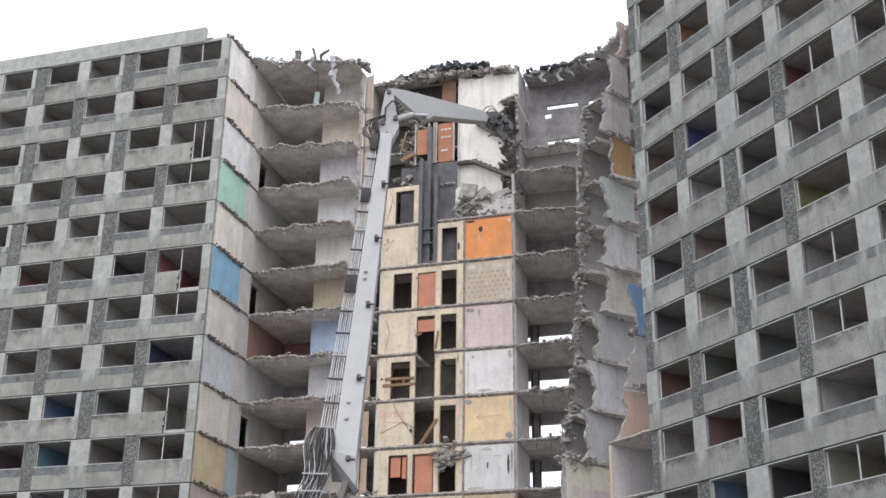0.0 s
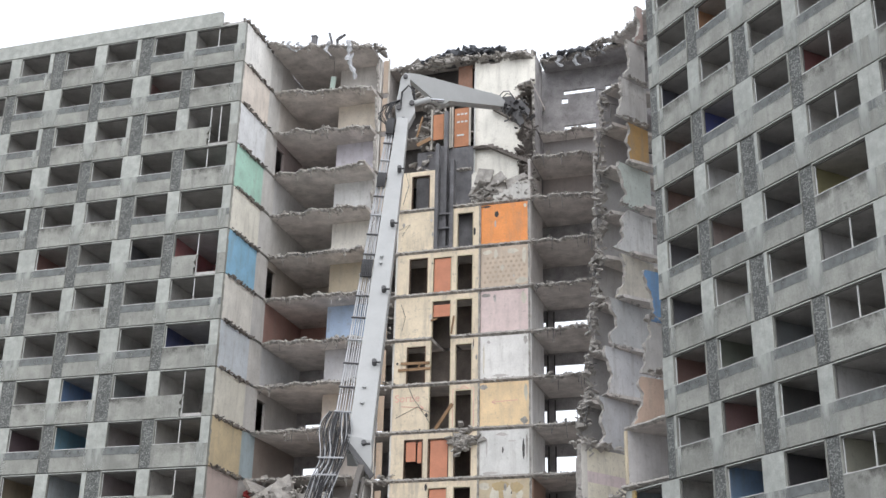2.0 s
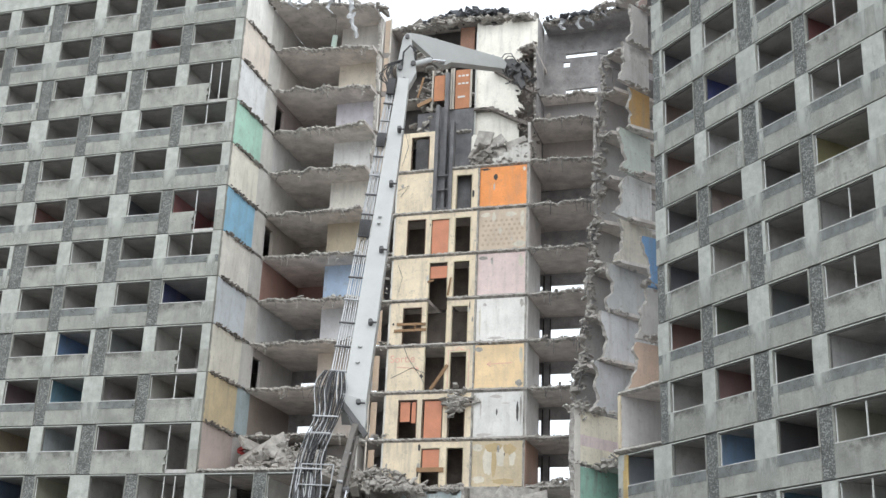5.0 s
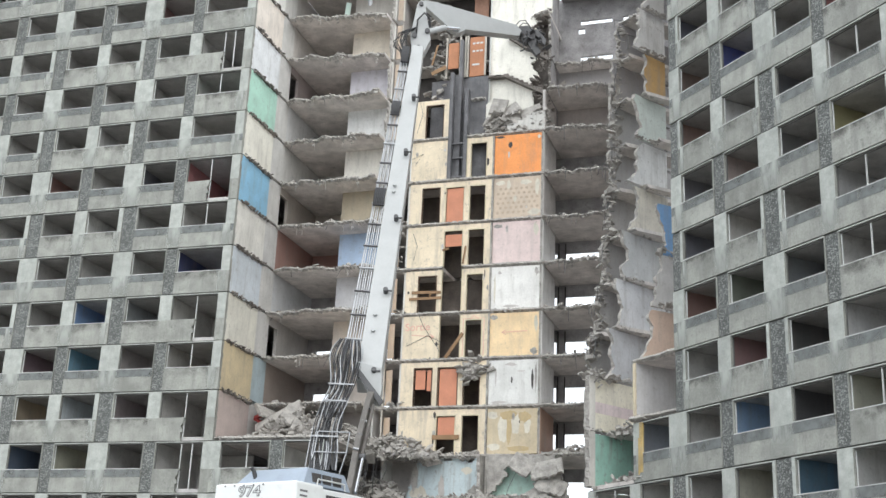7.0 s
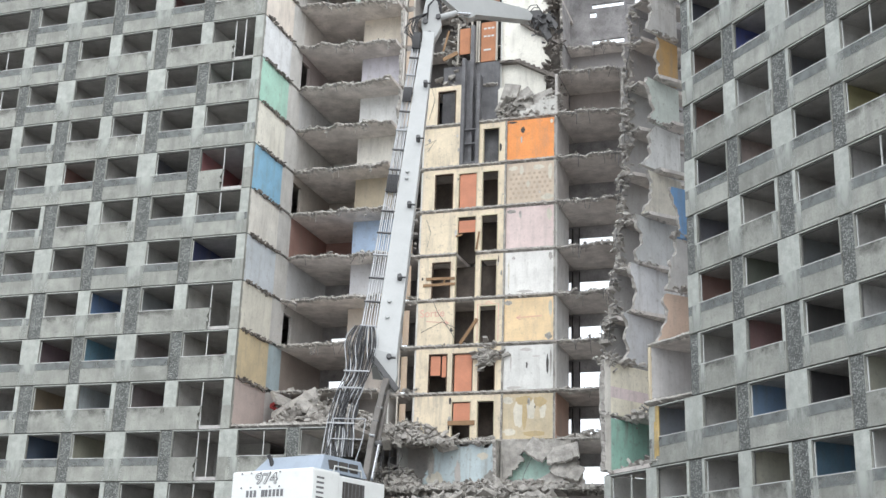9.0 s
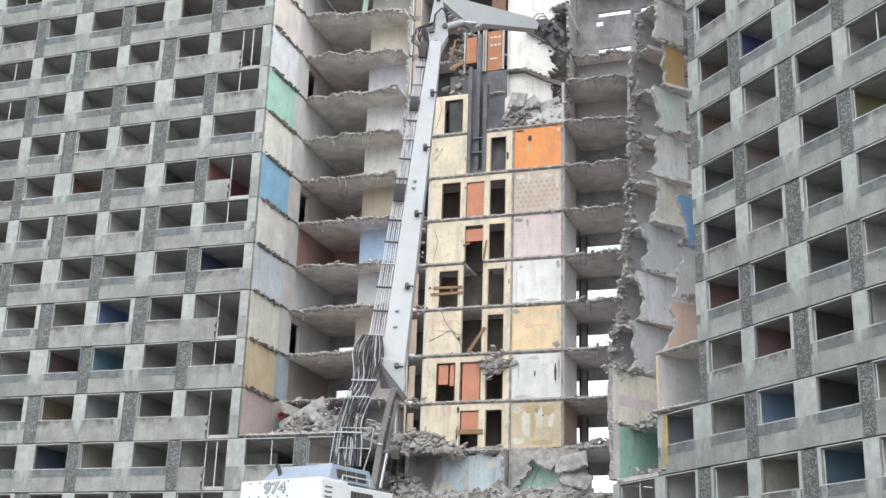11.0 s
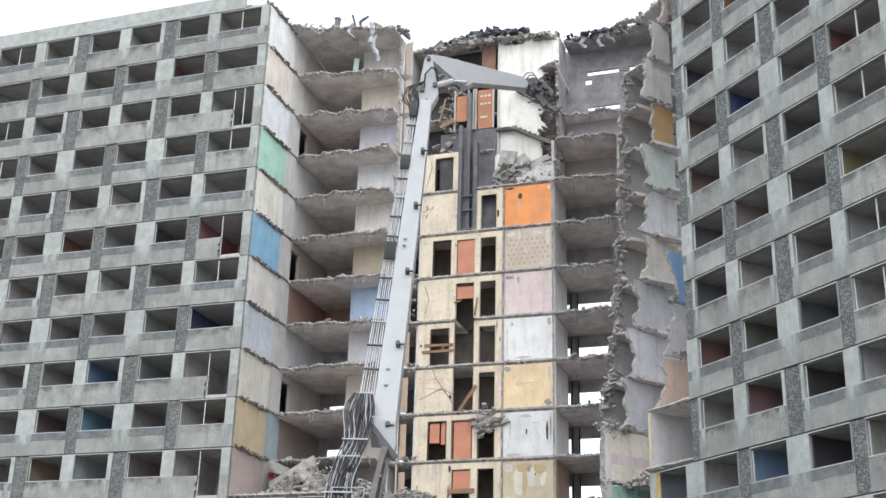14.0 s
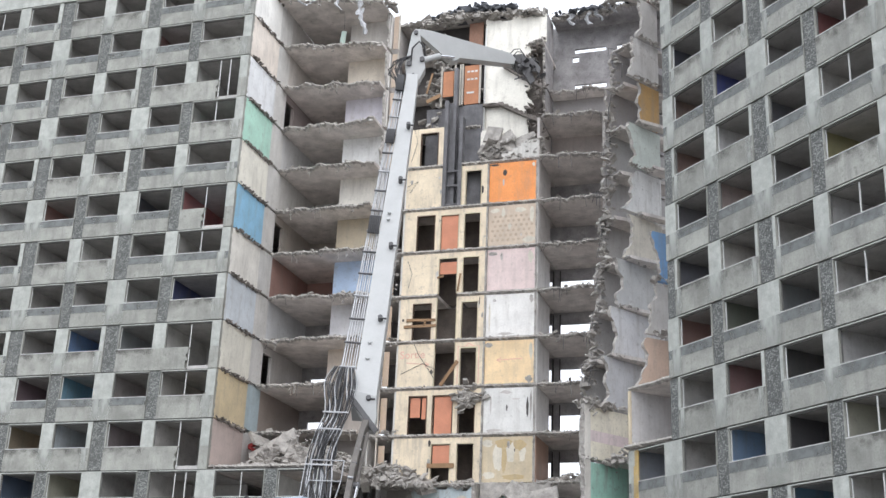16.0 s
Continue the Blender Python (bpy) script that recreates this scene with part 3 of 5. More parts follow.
for j in range(J0, 9):
    z0, z1 = deck(j + 1), deck(j) - .2
    rnd = random.Random(j + 5)
    w = torn_wall(z0 - .16, z1 - .03, lambda z: 0.22, 3.9, 40 + j, .2, .06)
    ob = g("party_wall", w, paint(*END[j]))
    ob.matrix_basis = Matrix.Translation((.56, 0, 0))
    # stub of the old floor along the party wall
    n, bm = 40, bmesh.new()
    for k in range(n):
        v = .45 + 3.6 * k / n
        chunk(bm, (.60 + .04 * rnd.random(), v + .08, z1 + .05 + .10 * rnd.uniform(-1, 1)), .22 * rnd.uniform(.7, 1.5), k + 90 * j)
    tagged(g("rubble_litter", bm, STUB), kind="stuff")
    if j in (0, 3, 6):
        wall_u(.56, 3.9, 5.5, z0, z1, paint(.62, .61, .59), .2)
        wall_u(.56, 6.7, BACK - .2, z0, z1, paint(*SIDE[j]), .2)
        wall_u(.56, 5.5, 6.7, z0 + 2.1, z1, paint(*SIDE[j]), .2)
    else:
        wall_u(.56, 3.9, 5.6, z0, z1, paint(.62, .61, .59) if j != 7 else paint(.44, .53, .57), .2)
        wall_u(.56, 5.6, BACK - .2, z0, z1, paint(*SIDE[j]), .2)
    # floors of the open rooms
    edge = (lambda u: 3.0 + .32 * (u - .5)) if j == -2 else lambda u: LEAN[j] + .12 * (u - 3) * (1 if j < 1 else 0)
    g("broken_slab", torn_slab(.57, 7.0, edge, BACK - .2, deck(j), .2, j + 10, .4, .05), SLAB)
    broken_line = lambda u: edge(u) + jag(u, j + 10, .4) + .04
    lip_debris(.7, 6.9, broken_line, deck(j), j * 3, 80, .15)
    for k in range(4):
        u = rnd.uniform(1, 6.8)
        v = edge(u)
        rebar([(u, v + .2, deck(j) - .1), (u + rnd.uniform(-.1, .1), v - .25, deck(j) - .12), (u + rnd.uniform(-.3, .3), v - .35, deck(j) - rnd.uniform(.3, .9))])
    bm = bmesh.new()
    for k in range(4):
        u, s = rnd.uniform(1.2, 6.7), rnd.uniform(.12, .3)
        v = broken_line(u) - .03
        tube(bm, [(u, v + .2, deck(j) - .08), (u, v, deck(j) - .12), (u + .05, v - .02, deck(j) - .75)], .014, 4)
        for q in range(rnd.randint(1, 4)):
            chunk(bm, (u + rnd.gauss(0, .05), v + rnd.gauss(0, .04), deck(j) - .22 - .17 * q), s * (1 - .1 * q), rnd.random())
    tagged(g("hanging_rubble", bm, BROKEN), kind="stuff")
    g("room_wall", boxes((4.0, 6.95, 7.3, 7.46, z0, z1)), paint(*PART[j]))
    if j < 5:
        g("room_wall", boxes((.57, 3.8, 11.0, 11.15, z0, z1)), paint(*SIDE[j]))
    wall_u(4.16, 7.46, BACK - .2, z0, z1, GREYWALL)
    # rooms beyond the core
    back = {-2: 9.9, -1: 10.95, 0: 9.3, 1: 7.0}.get(j, 6.8)
    edge = lambda u: back + (.5 if j > -2 else -.42) * max(0, u - 20.3)
    if j != -1:
        # the roof slab's darker material stands in for shade on its soffit
        g("broken_slab", torn_slab(17.1, 22.5 if j > -2 else 25.6, edge, BACK - .2, deck(j), .2, j + 40, .34, .05), SLAB if j > -2 else DIM)
        lip_debris(17.2, 21.3, lambda u: edge(u) + jag(u, j + 40, .34) + .04, deck(j), j * 3 + 1, 70, .17)
    for k in range(5 if j != -1 else 0):
        u = rnd.uniform(17.3, 21)
        v = edge(u)
        rebar([(u, v + .2, deck(j) - .1), (u + .05, v - .2, deck(j) - .12), (u + rnd.uniform(-.2, .2), v - .3, deck(j) - rnd.uniform(.4, 1.1))])
    # darker paint carries the shade of these two deep rooms
    if j in (0, 1):
        v = 10.5 if j == 0 else 10.2
        g("room_wall", boxes((17.1, 21.2, v, v + .12, z0, z1)), paint(.40, .385, .385, worn=.6) if j == 0 else paint(.42, .38, .36, worn=.6))
    if j > 0:
        wall_u(17.05, 6.95, 10.1, z0, z1, paint(.40, .26, .20) if j == 8 else paint(.72, .71, .70) if j > 3 else GREYWALL)
    else:
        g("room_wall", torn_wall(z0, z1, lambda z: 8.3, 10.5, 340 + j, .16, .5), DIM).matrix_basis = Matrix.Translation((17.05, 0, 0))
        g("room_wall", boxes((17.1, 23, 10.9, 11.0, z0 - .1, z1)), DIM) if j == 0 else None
    if j > 0:
        g("room_post", torn_wall(z0, z1, lambda z: 7.0 + .3 * (j < 1), 7.6, 300 + j, .16, .12), GREYWALL).matrix_basis = Matrix.Translation((21.05, 0, 0))
    # slab through the core
    if j == 1:
        g("broken_slab", torn_slab(7.0, 13.1, lambda u: 7.6, BACK - .2, deck(j), .22, j + 70, .3), SLAB)
    elif j >= 1:
        # the shaft runs open through two of the floors
        for n, (u0, u1) in enumerate(((7.0, 10.95), (12.2, 17.05)) if j in (2, 5) else ((7.0, 17.05),)):
            g("broken_slab", torn_slab(u0, u1, lambda u: 6.84, BACK - .2, deck(j), .22, j + 70 + 30 * n, .06), SLAB)
            lip_debris(u0 + .2, u1, lambda u: 6.86, deck(j), j * 3 + 2 + n, int(4 * (u1 - u0)), .13)
    elif j == 0:
        g("broken_slab", torn_slab(7.0, 13.2, lambda u: 8.0, BACK - .2, deck(j), .2, j + 70, .5), SLAB)
    else:
        g("broken_slab", torn_slab(7.0, 17.05 if j > -2 else 15.2, lambda u: 8.0 + .5 * math.sin(u), BACK - .2, deck(j), .2, j + 70, .5), SLAB)
        lip_debris(7.2, 17 if j > -2 else 15, lambda u: 8.0 + .5 * math.sin(u), deck(j), j * 3 + 2, 60, .3)
    g("room_wall", torn_wall(z0, z1, lambda z: 6.3 if j < 3 else 6.6, BACK - .2 if j < 4 else 8.5, 360 + j, .16, .25), GREYWALL).matrix_basis = Matrix.Translation((7.12, 0, 0))
    # jamb posts and boards where the flat met the landing
    if j < 9:
        g("jamb", boxes((7.14, 7.22, 6.5, 6.6, z0, z1 - .1 * (j % 3))), paint(.66, .65, .62))
        g("jamb", boxes((7.62, 7.70, 6.7, 6.8, z0, z1)), paint(.60, .56, .50))
    if j < 2:
        g("lining_board", boxes((7.26, 7.58, 6.75, 6.80, z0 + .1, z1 - .1)), paint(.56, .45, .36))
    else:
        g("lining_board", boxes((7.72, 8.1, 6.95, 7.0, z0 + .1, z1 - .4)), paint(.52, .40, .30))

bm = bmesh.new()
for k in range(70):
    rnd = random.Random(k + 3100)
    j = (3, 4, 5, 7)[k % 4]
    chunk(bm, (8.05 + rnd.gauss(0, .3), 7.0 + rnd.uniform(-.2, .3), deck(j + 1) + rnd.choice((rnd.uniform(0, .3), rnd.uniform(.3, 2.3) if j == 4 else .2))), rnd.uniform(.12, .36), k)
tagged(g("rubble_litter", bm, BROKEN), kind="stuff")
# landing walls of the core: door positions repeat on every storey
DOORS = {1: [(9.5, 10.58, 2.2)], 2: [(11.0, 12.2, 2.58), (12.5, 13.45, 2.2)], 3: [(9.5, 10.58, 2.23), (11.0, 12.1, 2.2), (12.5, 13.45, 2.2)],
         4: [(11.0, 12.1, 2.2), (12.5, 13.45, 2.2)], 5: [(9.5, 10.58, 2.2), (10.96, 12.15, 2.58), (12.5, 13.45, 2.2)], 6: [(10.93, 12.15, 2.58), (12.5, 13.45, 2.2)],
         7: [(9.5, 10.55, 2.2), (10.95, 12.1, 2.2), (12.5, 13.42, 1.75)], 8: [(10.97, 12.05, 2.2), (12.5, 13.45, 2.2)]}
PANEL = {2: (.88, .35, .12), 3: (.60, .50, .40), 4: (.74, .61, .59), 5: (.84, .83, .805), 6: (.86, .66, .41), 7: (.76, .76, .74), 8: (.60, .51, .36)}
BRICK = material("terracotta_boards", (.62, .27, .17), rough=.8, spread=.1, stain=.2, stain_colour=(.4, .25, .2))
OLDRUST = material("dusty_brown_doors", (.30, .17, .12), rough=.8, spread=.2, stain=.5, stain_colour=(.3, .28, .26))
RUST = material("rust_brown_doors", (.47, .21, .11), rough=.7, spread=.15, stain=.25, stain_colour=(.2, .1, .06), streak=True)
DARKWOOD = material("dark_door_timber", (.13, .085, .06), rough=.8, spread=.25)
WOOD = material("raw_timber", (.29, .18, .10), rough=.8, spread=.2, fine=30)
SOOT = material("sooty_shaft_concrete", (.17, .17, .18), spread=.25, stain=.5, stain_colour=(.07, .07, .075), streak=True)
REDPAINT = material("red_spray_paint", (.75, .44, .35), rough=.6, spread=.2, bump=0)
# near-black: shade of the voids put into the colour; also dark chips, frames, grilles
SHADE = material("void_shade_and_dark_parts", (.075, .07, .068), spread=.3)
# gloom behind the doorways put into a dark brown base colour
LANDING = material("doorway_shade_plaster", (.16, .135, .118), spread=.3, stain=.5)
for j, doors in DOORS.items():
    z0, z1 = deck(j + 1), deck(j) - .22
    hi = 11.0 if j == 1 else 13.86
    us, zs = [8.66, hi], [z0, z1]
    for a, b, h in doors:
        us += [a, b]
        zs.append(z0 + h)
    g("landing_wall", holed(us, zs, lambda x, z: not any(a < x < b and z < z0 + h for a, b, h in doors), 6.9, 7.05), paint(*CREAM, worn=.6))
    # backing wall coloured dark so the openings read as deep shade
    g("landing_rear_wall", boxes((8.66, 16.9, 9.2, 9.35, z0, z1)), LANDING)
    wall_u(8.66, 7.05, 9.2, z0, z1, PLASTER)
    for a, b, h in doors:
        # door lining
        bm = boxes((a - .05, a, 6.87, 7.06, z0, z0 + h), (b, b + .05, 6.87, 7.06, z0, z0 + h))
        if h < 2.4:
            box(bm, a - .05, b + .05, 6.87, 7.06, z0 + h, z0 + h + .06)
        g("door_lining", bm, DARKWOOD if (a < 10 or j == 7) else paint(.62, .55, .40))
    if j > 1:
        # painted flat wall beside the landing, framed by bare concrete edges
        g("flat_wall", boxes((13.98, 16.90, 6.9, 7.05, z0 + .02, z1 - .02)), paint(*PANEL[j], worn=.35))
        g("wall_edge", torn_wall(z0, z1, lambda z: 6.80, 7.0, 500 + j, .10, .05), BROKEN).matrix_basis = Matrix.Translation((13.97, 0, 0))
        g("wall_edge", torn_wall(z0, z1, lambda z: 6.78, 7.0, 520 + j, .10, .05), PLASTER).matrix_basis = Matrix.Translation((17.0, 0, 0))
# closets and boards in the openings
for j, z_lo, z_hi in ((3, .0, 2.18), (4, 1.25, 2.0), (7, .0, 2.18), (8, .95, 2.15)):
    z = deck(j + 1)
    g("closet_panel", boxes((11.03, 12.07, 6.96, 7.0, z + z_lo, z + z_hi)), BRICK, "terracotta-coloured closet boarding")
g("closet_panel", boxes((9.55, 10.15, 6.98, 7.01, deck(8) + 1.0, deck(8) + 2.15)), BRICK)
g("closet_panel", boxes((10.25, 10.5, 6.98, 7.01, deck(8) + .9, deck(8) + 2.15)), BRICK)


def plank(x0, z0, x1, z1, v=6.82, h=.16):
    a, b = Vector((x0, 0, z0)), Vector((x1, 0, z1))
    d = (b - a).normalized()
    nrm = Vector((-d.z, 0, d.x)) * h / 2
    bm = bmesh.new()
    pts = [a - nrm, b - nrm, b + nrm, a + nrm]
    f = [bm.verts.new((p.x, v, p.z)) for p in pts]
    r = [bm.verts.new((p.x, v + .05, p.z)) for p in pts]
    bm.faces.new(f)
    bm.faces.new(r[::-1])
    for i in range(4):
        bm.faces.new([f[i], r[i], r[(i + 1) % 4], f[(i + 1) % 4]])
    return g("timber_plank", bm, WOOD)


z = deck(6)
plank(9.1, z + 1.25, 10.9, z + 1.2)
plank(8.95, z + .85, 10.95, z + .86)
plank(10.2, z + .85, 10.32, z + 1.25, h=.10)
z = deck(7)
plank(11.35, z + .0, 12.35, z + 1.45, h=.2)
z = deck(9)
plank(10.75, z + .98, 12.35, z + .98, v=6.8, h=.26)
z = deck(5)
plank(10.9, z + 1.0, 11.3, z + 1.1, h=.12)
plank(12.2, z + .1, 12.35, z + 1.2, h=.10)
# lump of concrete jammed over a doorway
bm = bmesh.new()
for k in range(80):
    rnd = random.Random(k + 900)
    chunk(bm, (12.98 + rnd.gauss(0, .36), 6.75 + rnd.uniform(-.15, .1), deck(8) + 2.0 + rnd.gauss(0, .34)), .48, k)
g("jammed_rubble", bm, BROKEN)

# spray-painted writing and arrows on the landing walls
def lettering(text, size, m, mat, parent, name="lettering", fat=0.0):
    cu = bpy.data.curves.new(name, "FONT")
    cu.body, cu.size, cu.extrude, cu.align_x, cu.offset = text, size, .002, "LEFT", fat
    tmp = bpy.data.objects.new(name, cu)
    scene.collection.objects.link(tmp)
    bpy.context.view_layer.update()
    me = bpy.data.meshes.new_from_object(tmp.evaluated_get(bpy.context.evaluated_depsgraph_get()))
    bpy.data.objects.remove(tmp)
    me.materials.clear()
    me.materials.append(mat)
    ob = new(name, me)
    ob.parent = parent
    ob.matrix_basis = m
    return ob


def stroke(points, v=6.885, r=.022):
    bm = bmesh.new()
    tube(bm, [(x, v, z) for x, z in points], r, 5)
    for q in bm.verts:
        q.co.y = v + (q.co.y - v) * .2
    return g("spray_stroke", bm, REDPAINT)


z = deck(7)
lettering("Sortie", .64, Matrix.Translation((8.78, 6.893, z + 1.72)) @ pose(0, 0, 0, 90, 0, 0), REDPAINT, gutted, "spray_lettering")
stroke([(9.2, z + 1.45), (10.6, z + 1.3), (10.35, z + 1.45)])
stroke([(10.6, z + 1.3), (10.35, z + 1.15)])
stroke([(12.36, z + .1), (12.36, z + 2.32), (13.62, z + 2.32), (13.62, z + .1)])
stroke([(12.8, z + 2.3), (13.0, z + 2.48), (13.3, z + 2.3)])
stroke([(16.2, z + 1.45), (14.7, z + 1.4), (14.95, z + 1.55)])
stroke([(14.7, z + 1.4), (14.95, z + 1.27)])
# trailing cables over the landing walls
for pts in ([(8.9, 19.0), (10.2, 19.6), (11.2, 19.1)], [(9.6, 20.9), (9.9, 20.2), (10.6, 19.2), (11.0, 18.6)], [(8.7, 30.9), (9.4, 31.2), (8.9, 30.5)],
            [(9.0, 26.0), (9.3, 25.2), (9.1, 24.3)], [(9.0, 34.9), (9.25, 33.9), (8.9, 32.6)]):
    rebar([(x, 6.86, z) for x, z in pts], "loose_cable")
# patches where paper and plaster came off
def patch(x, z, w, h, mat, seed, v=6.893, name="bare_patch"):
    bm = bmesh.new()
    n = 22
    vs = [bm.verts.new((x + w * math.cos(a) * (1 + .5 * noise.noise((math.cos(a) * 1.7, math.sin(a) * 1.7, seed))), v,
                        z + h * math.sin(a) * (1 + .5 * noise.noise((math.cos(a) * 2, math.sin(a) * 2, seed + 3))))) for a in (2 * math.pi * i / n for i in range(n))]
    bm.faces.new(vs)
    return g(name, bm, mat)


BARE = paint(.68, .64, .55)
OCHRE = paint(.54, .42, .24)
z = deck(9)
for k, (x, dz, w, h, mt) in enumerate(((14.9, 1.5, .28, .8, BARE), (15.6, 1.7, .3, .6, BARE), (16.3, 1.6, .18, .5, BARE), (15.2, 2.2, .5, .25, OCHRE), (16.1, 2.1, .35, .3, OCHRE),
                                      (15.25, 1.3, .16, .7, OCHRE), (14.4, .4, .4, .2, BARE), (15.8, .3, .6, .15, OCHRE))):
    patch(x, z + dz, w, h, mt, k, 6.893 - .001 * k)
z = deck(4)
for k, (x, dz, w, h) in enumerate(((14.4, 2.25, .3, .14), (14.9, 2.1, .12, .3), (15.9, 2.2, .35, .16), (16.65, 1.9, .14, .5), (15.3, 1.2, .1, .2))):
    patch(x, z + dz, w, h, BARE, k + 20, 6.892 - .001 * k)
TILE = paint(.50, .40, .31)
for k in range(48):
    patch(14.25 + .32 * (k % 8) + .16 * (k // 8 % 2), deck(4) + .35 + .3 * (k // 8), .09, .09, TILE, k, 6.896, "wallpaper_motif")
patch(14.95, deck(3) + 1.9, .13, .22, SHADE, 44)
patch(14.3, deck(3) + 2.45, .3, .07, SHADE, 45)
patch(16.55, deck(8) + 1.4, .07, .6, SHADE, 46)
for k in range(26):
    rnd = random.Random(k + 60)
    j = rnd.randint(1, 8)
    patch(rnd.choice((rnd.uniform(8.8, 9.4), rnd.uniform(10.65, 10.95), rnd.uniform(13.5, 13.8), rnd.uniform(14.2, 16.7))), deck(j + 1) + rnd.uniform(.3, 2.3),
          rnd.uniform(.03, .1), rnd.uniform(.04, .25), rnd.choice((SHADE, BROKEN, GREYWALL)), k, 6.889, "chipped_plaster")

for k, (j, x, dz, w, h, mt) in enumerate(((7, 14.4, 1.6, .05, .5, GREYWALL), (7, 15.9, 1.9, .25, .04, GREYWALL), (7, 16.75, 1.5, .06, .8, BROKEN), (7, 15.3, 2.3, .3, .10, GREYWALL),
                                         (5, 14.2, 1.2, .05, .9, BARE), (5, 16.7, 2.2, .12, .25, BROKEN), (4, 16.6, 2.0, .16, .4, BARE), (4, 14.3, 2.3, .3, .12, BROKEN),
                                         (6, 14.2, 2.3, .22, .14, BROKEN), (6, 16.7, 1.9, .1, .5, BARE), (6, 16.6, .25, .2, .2, BROKEN), (2, 16.72, 2.3, .1, .12, BARE),
                                         (3, 16.5, .3, .35, .2, BARE), (8, 14.3, 2.2, .3, .2, BARE), (5, 15.2, .15, .5, .08, GREYWALL), (7, 14.6, .12, .4, .08, GREYWALL))):
    patch(x, deck(j + 1) + dz, w, h, mt, k + 140, 6.888 - .001 * (k % 4), "chipped_plaster")

# upper core: lift fronts, dark shaft and the stair wall laid bare
z = deck(1)
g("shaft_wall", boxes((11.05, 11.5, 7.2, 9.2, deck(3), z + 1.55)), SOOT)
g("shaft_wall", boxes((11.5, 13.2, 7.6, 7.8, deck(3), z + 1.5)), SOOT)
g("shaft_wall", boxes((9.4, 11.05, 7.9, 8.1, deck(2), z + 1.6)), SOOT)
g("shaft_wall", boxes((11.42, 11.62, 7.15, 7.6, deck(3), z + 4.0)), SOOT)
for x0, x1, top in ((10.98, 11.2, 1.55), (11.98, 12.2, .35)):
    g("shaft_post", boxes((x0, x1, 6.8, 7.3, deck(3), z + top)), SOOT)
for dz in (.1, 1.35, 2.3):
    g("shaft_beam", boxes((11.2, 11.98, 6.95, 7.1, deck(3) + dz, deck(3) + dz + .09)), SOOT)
g("lift_front", boxes((11.95, 12.9, 7.58, 7.64, z + 1.55, z + 4.3)), RUST)
g("lift_front", boxes((10.55, 11.25, 7.5, 7.56, z + 2.2, z + 4.0)), RUST)
g("lift_front", boxes((11.95, 12.9, 8.3, 8.36, deck(-1) - .2, deck(-2) - .6)), OLDRUST)
for dz in (2.3, 3.25, 3.8):
    for k in range(3 if dz > 2.5 else 1):
        g("stencil_mark", boxes((12.12 + .25 * k, 12.3 + .25 * k + (.3 if dz < 2.5 else 0), 7.565, 7.575, z + dz, z + dz + .12)), FRAME)
for x in (11.7, 11.85, 13.0, 11.35, 10.45):
    g("guide_post", boxes((x - .05, x + .05, 7.45, 7.57, z + 1.5, z + 4.4)), paint(.5, .47, .42))
for x0, z0, x1, z1, v, h in ((9.55, 1.85, 10.5, 2.25, 7.25, .26), (9.45, 2.6, 9.8, 4.0, 7.5, .12)):
    plank(x0, z + z0, x1, z + z1, v, h)
CREAMW = paint(.86, .84, .77, worn=.4)
def stair_wall(x, z):
    """What still stands of the stair wall: torn along the top and bitten out on the core's far side."""
    crown = 42.65 + .12 * math.sin(x * 3) + .22 * noise.noise((x * 1.4, 7, 7)) + .1 * noise.noise((x * 4, 7, 7))
    bitten = 16.15 + .45 * noise.noise((z * .9, 4, 2)) + .3 * noise.noise((z * 2.6, 1, 9)) + 1.4 * max(0, min(1, (z - 40.2) / .8))
    return z < crown and x < bitten


g("stair_wall", holed([13.15 + .1 * i for i in range(41)], [deck(2) + .1 + .1 * i for i in range(110)], stair_wall, 8.0, 8.16), CREAMW)
# added backing wall, dark brown, closing the depth behind the bitten stair wall
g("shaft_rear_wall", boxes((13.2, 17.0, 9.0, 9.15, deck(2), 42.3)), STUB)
rnd, bm = random.Random(515), bmesh.new()
for k in range(110):
    chunk(bm, (rnd.uniform(14.6, 17.2), 8.08 + rnd.gauss(0, .1), 42.62 + rnd.uniform(0, .3)), rnd.uniform(.12, .42), k + 5150)
tagged(g("rubble_litter", bm, BROKEN), kind="stuff")
g("stair_pipe", boxes((13.2, 13.28, 7.75, 7.83, deck(2), 42)), FRAME)


def flight(u0, z0, u1, z1, seed, steps=9):
    """A snapped-off stair flight running along the stair wall."""
    du, dz = (u1 - u0) / steps, (z1 - z0) / steps
    line = []
    for k in range(steps):
        line += [(u0 + du * k, z0 + dz * k), (u0 + du * (k + 1), z0 + dz * k)]
    line += [(u1, z1 - .14), (u0, z0 - .14)]
    bm = bmesh.new()
    f = [bm.verts.new((x, 7.6 + .2 * noise.noise((x * 3, seed, 0)), z)) for x, z in line]
    r = [bm.verts.new((x, 7.99, z)) for x, z in line]
    bm.faces.new(f)
    bm.faces.new(r[::-1])
    n = len(line)
    for i in range(n):
        bm.faces.new([f[i], r[i], r[(i + 1) % n], f[(i + 1) % n]])
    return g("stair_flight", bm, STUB)


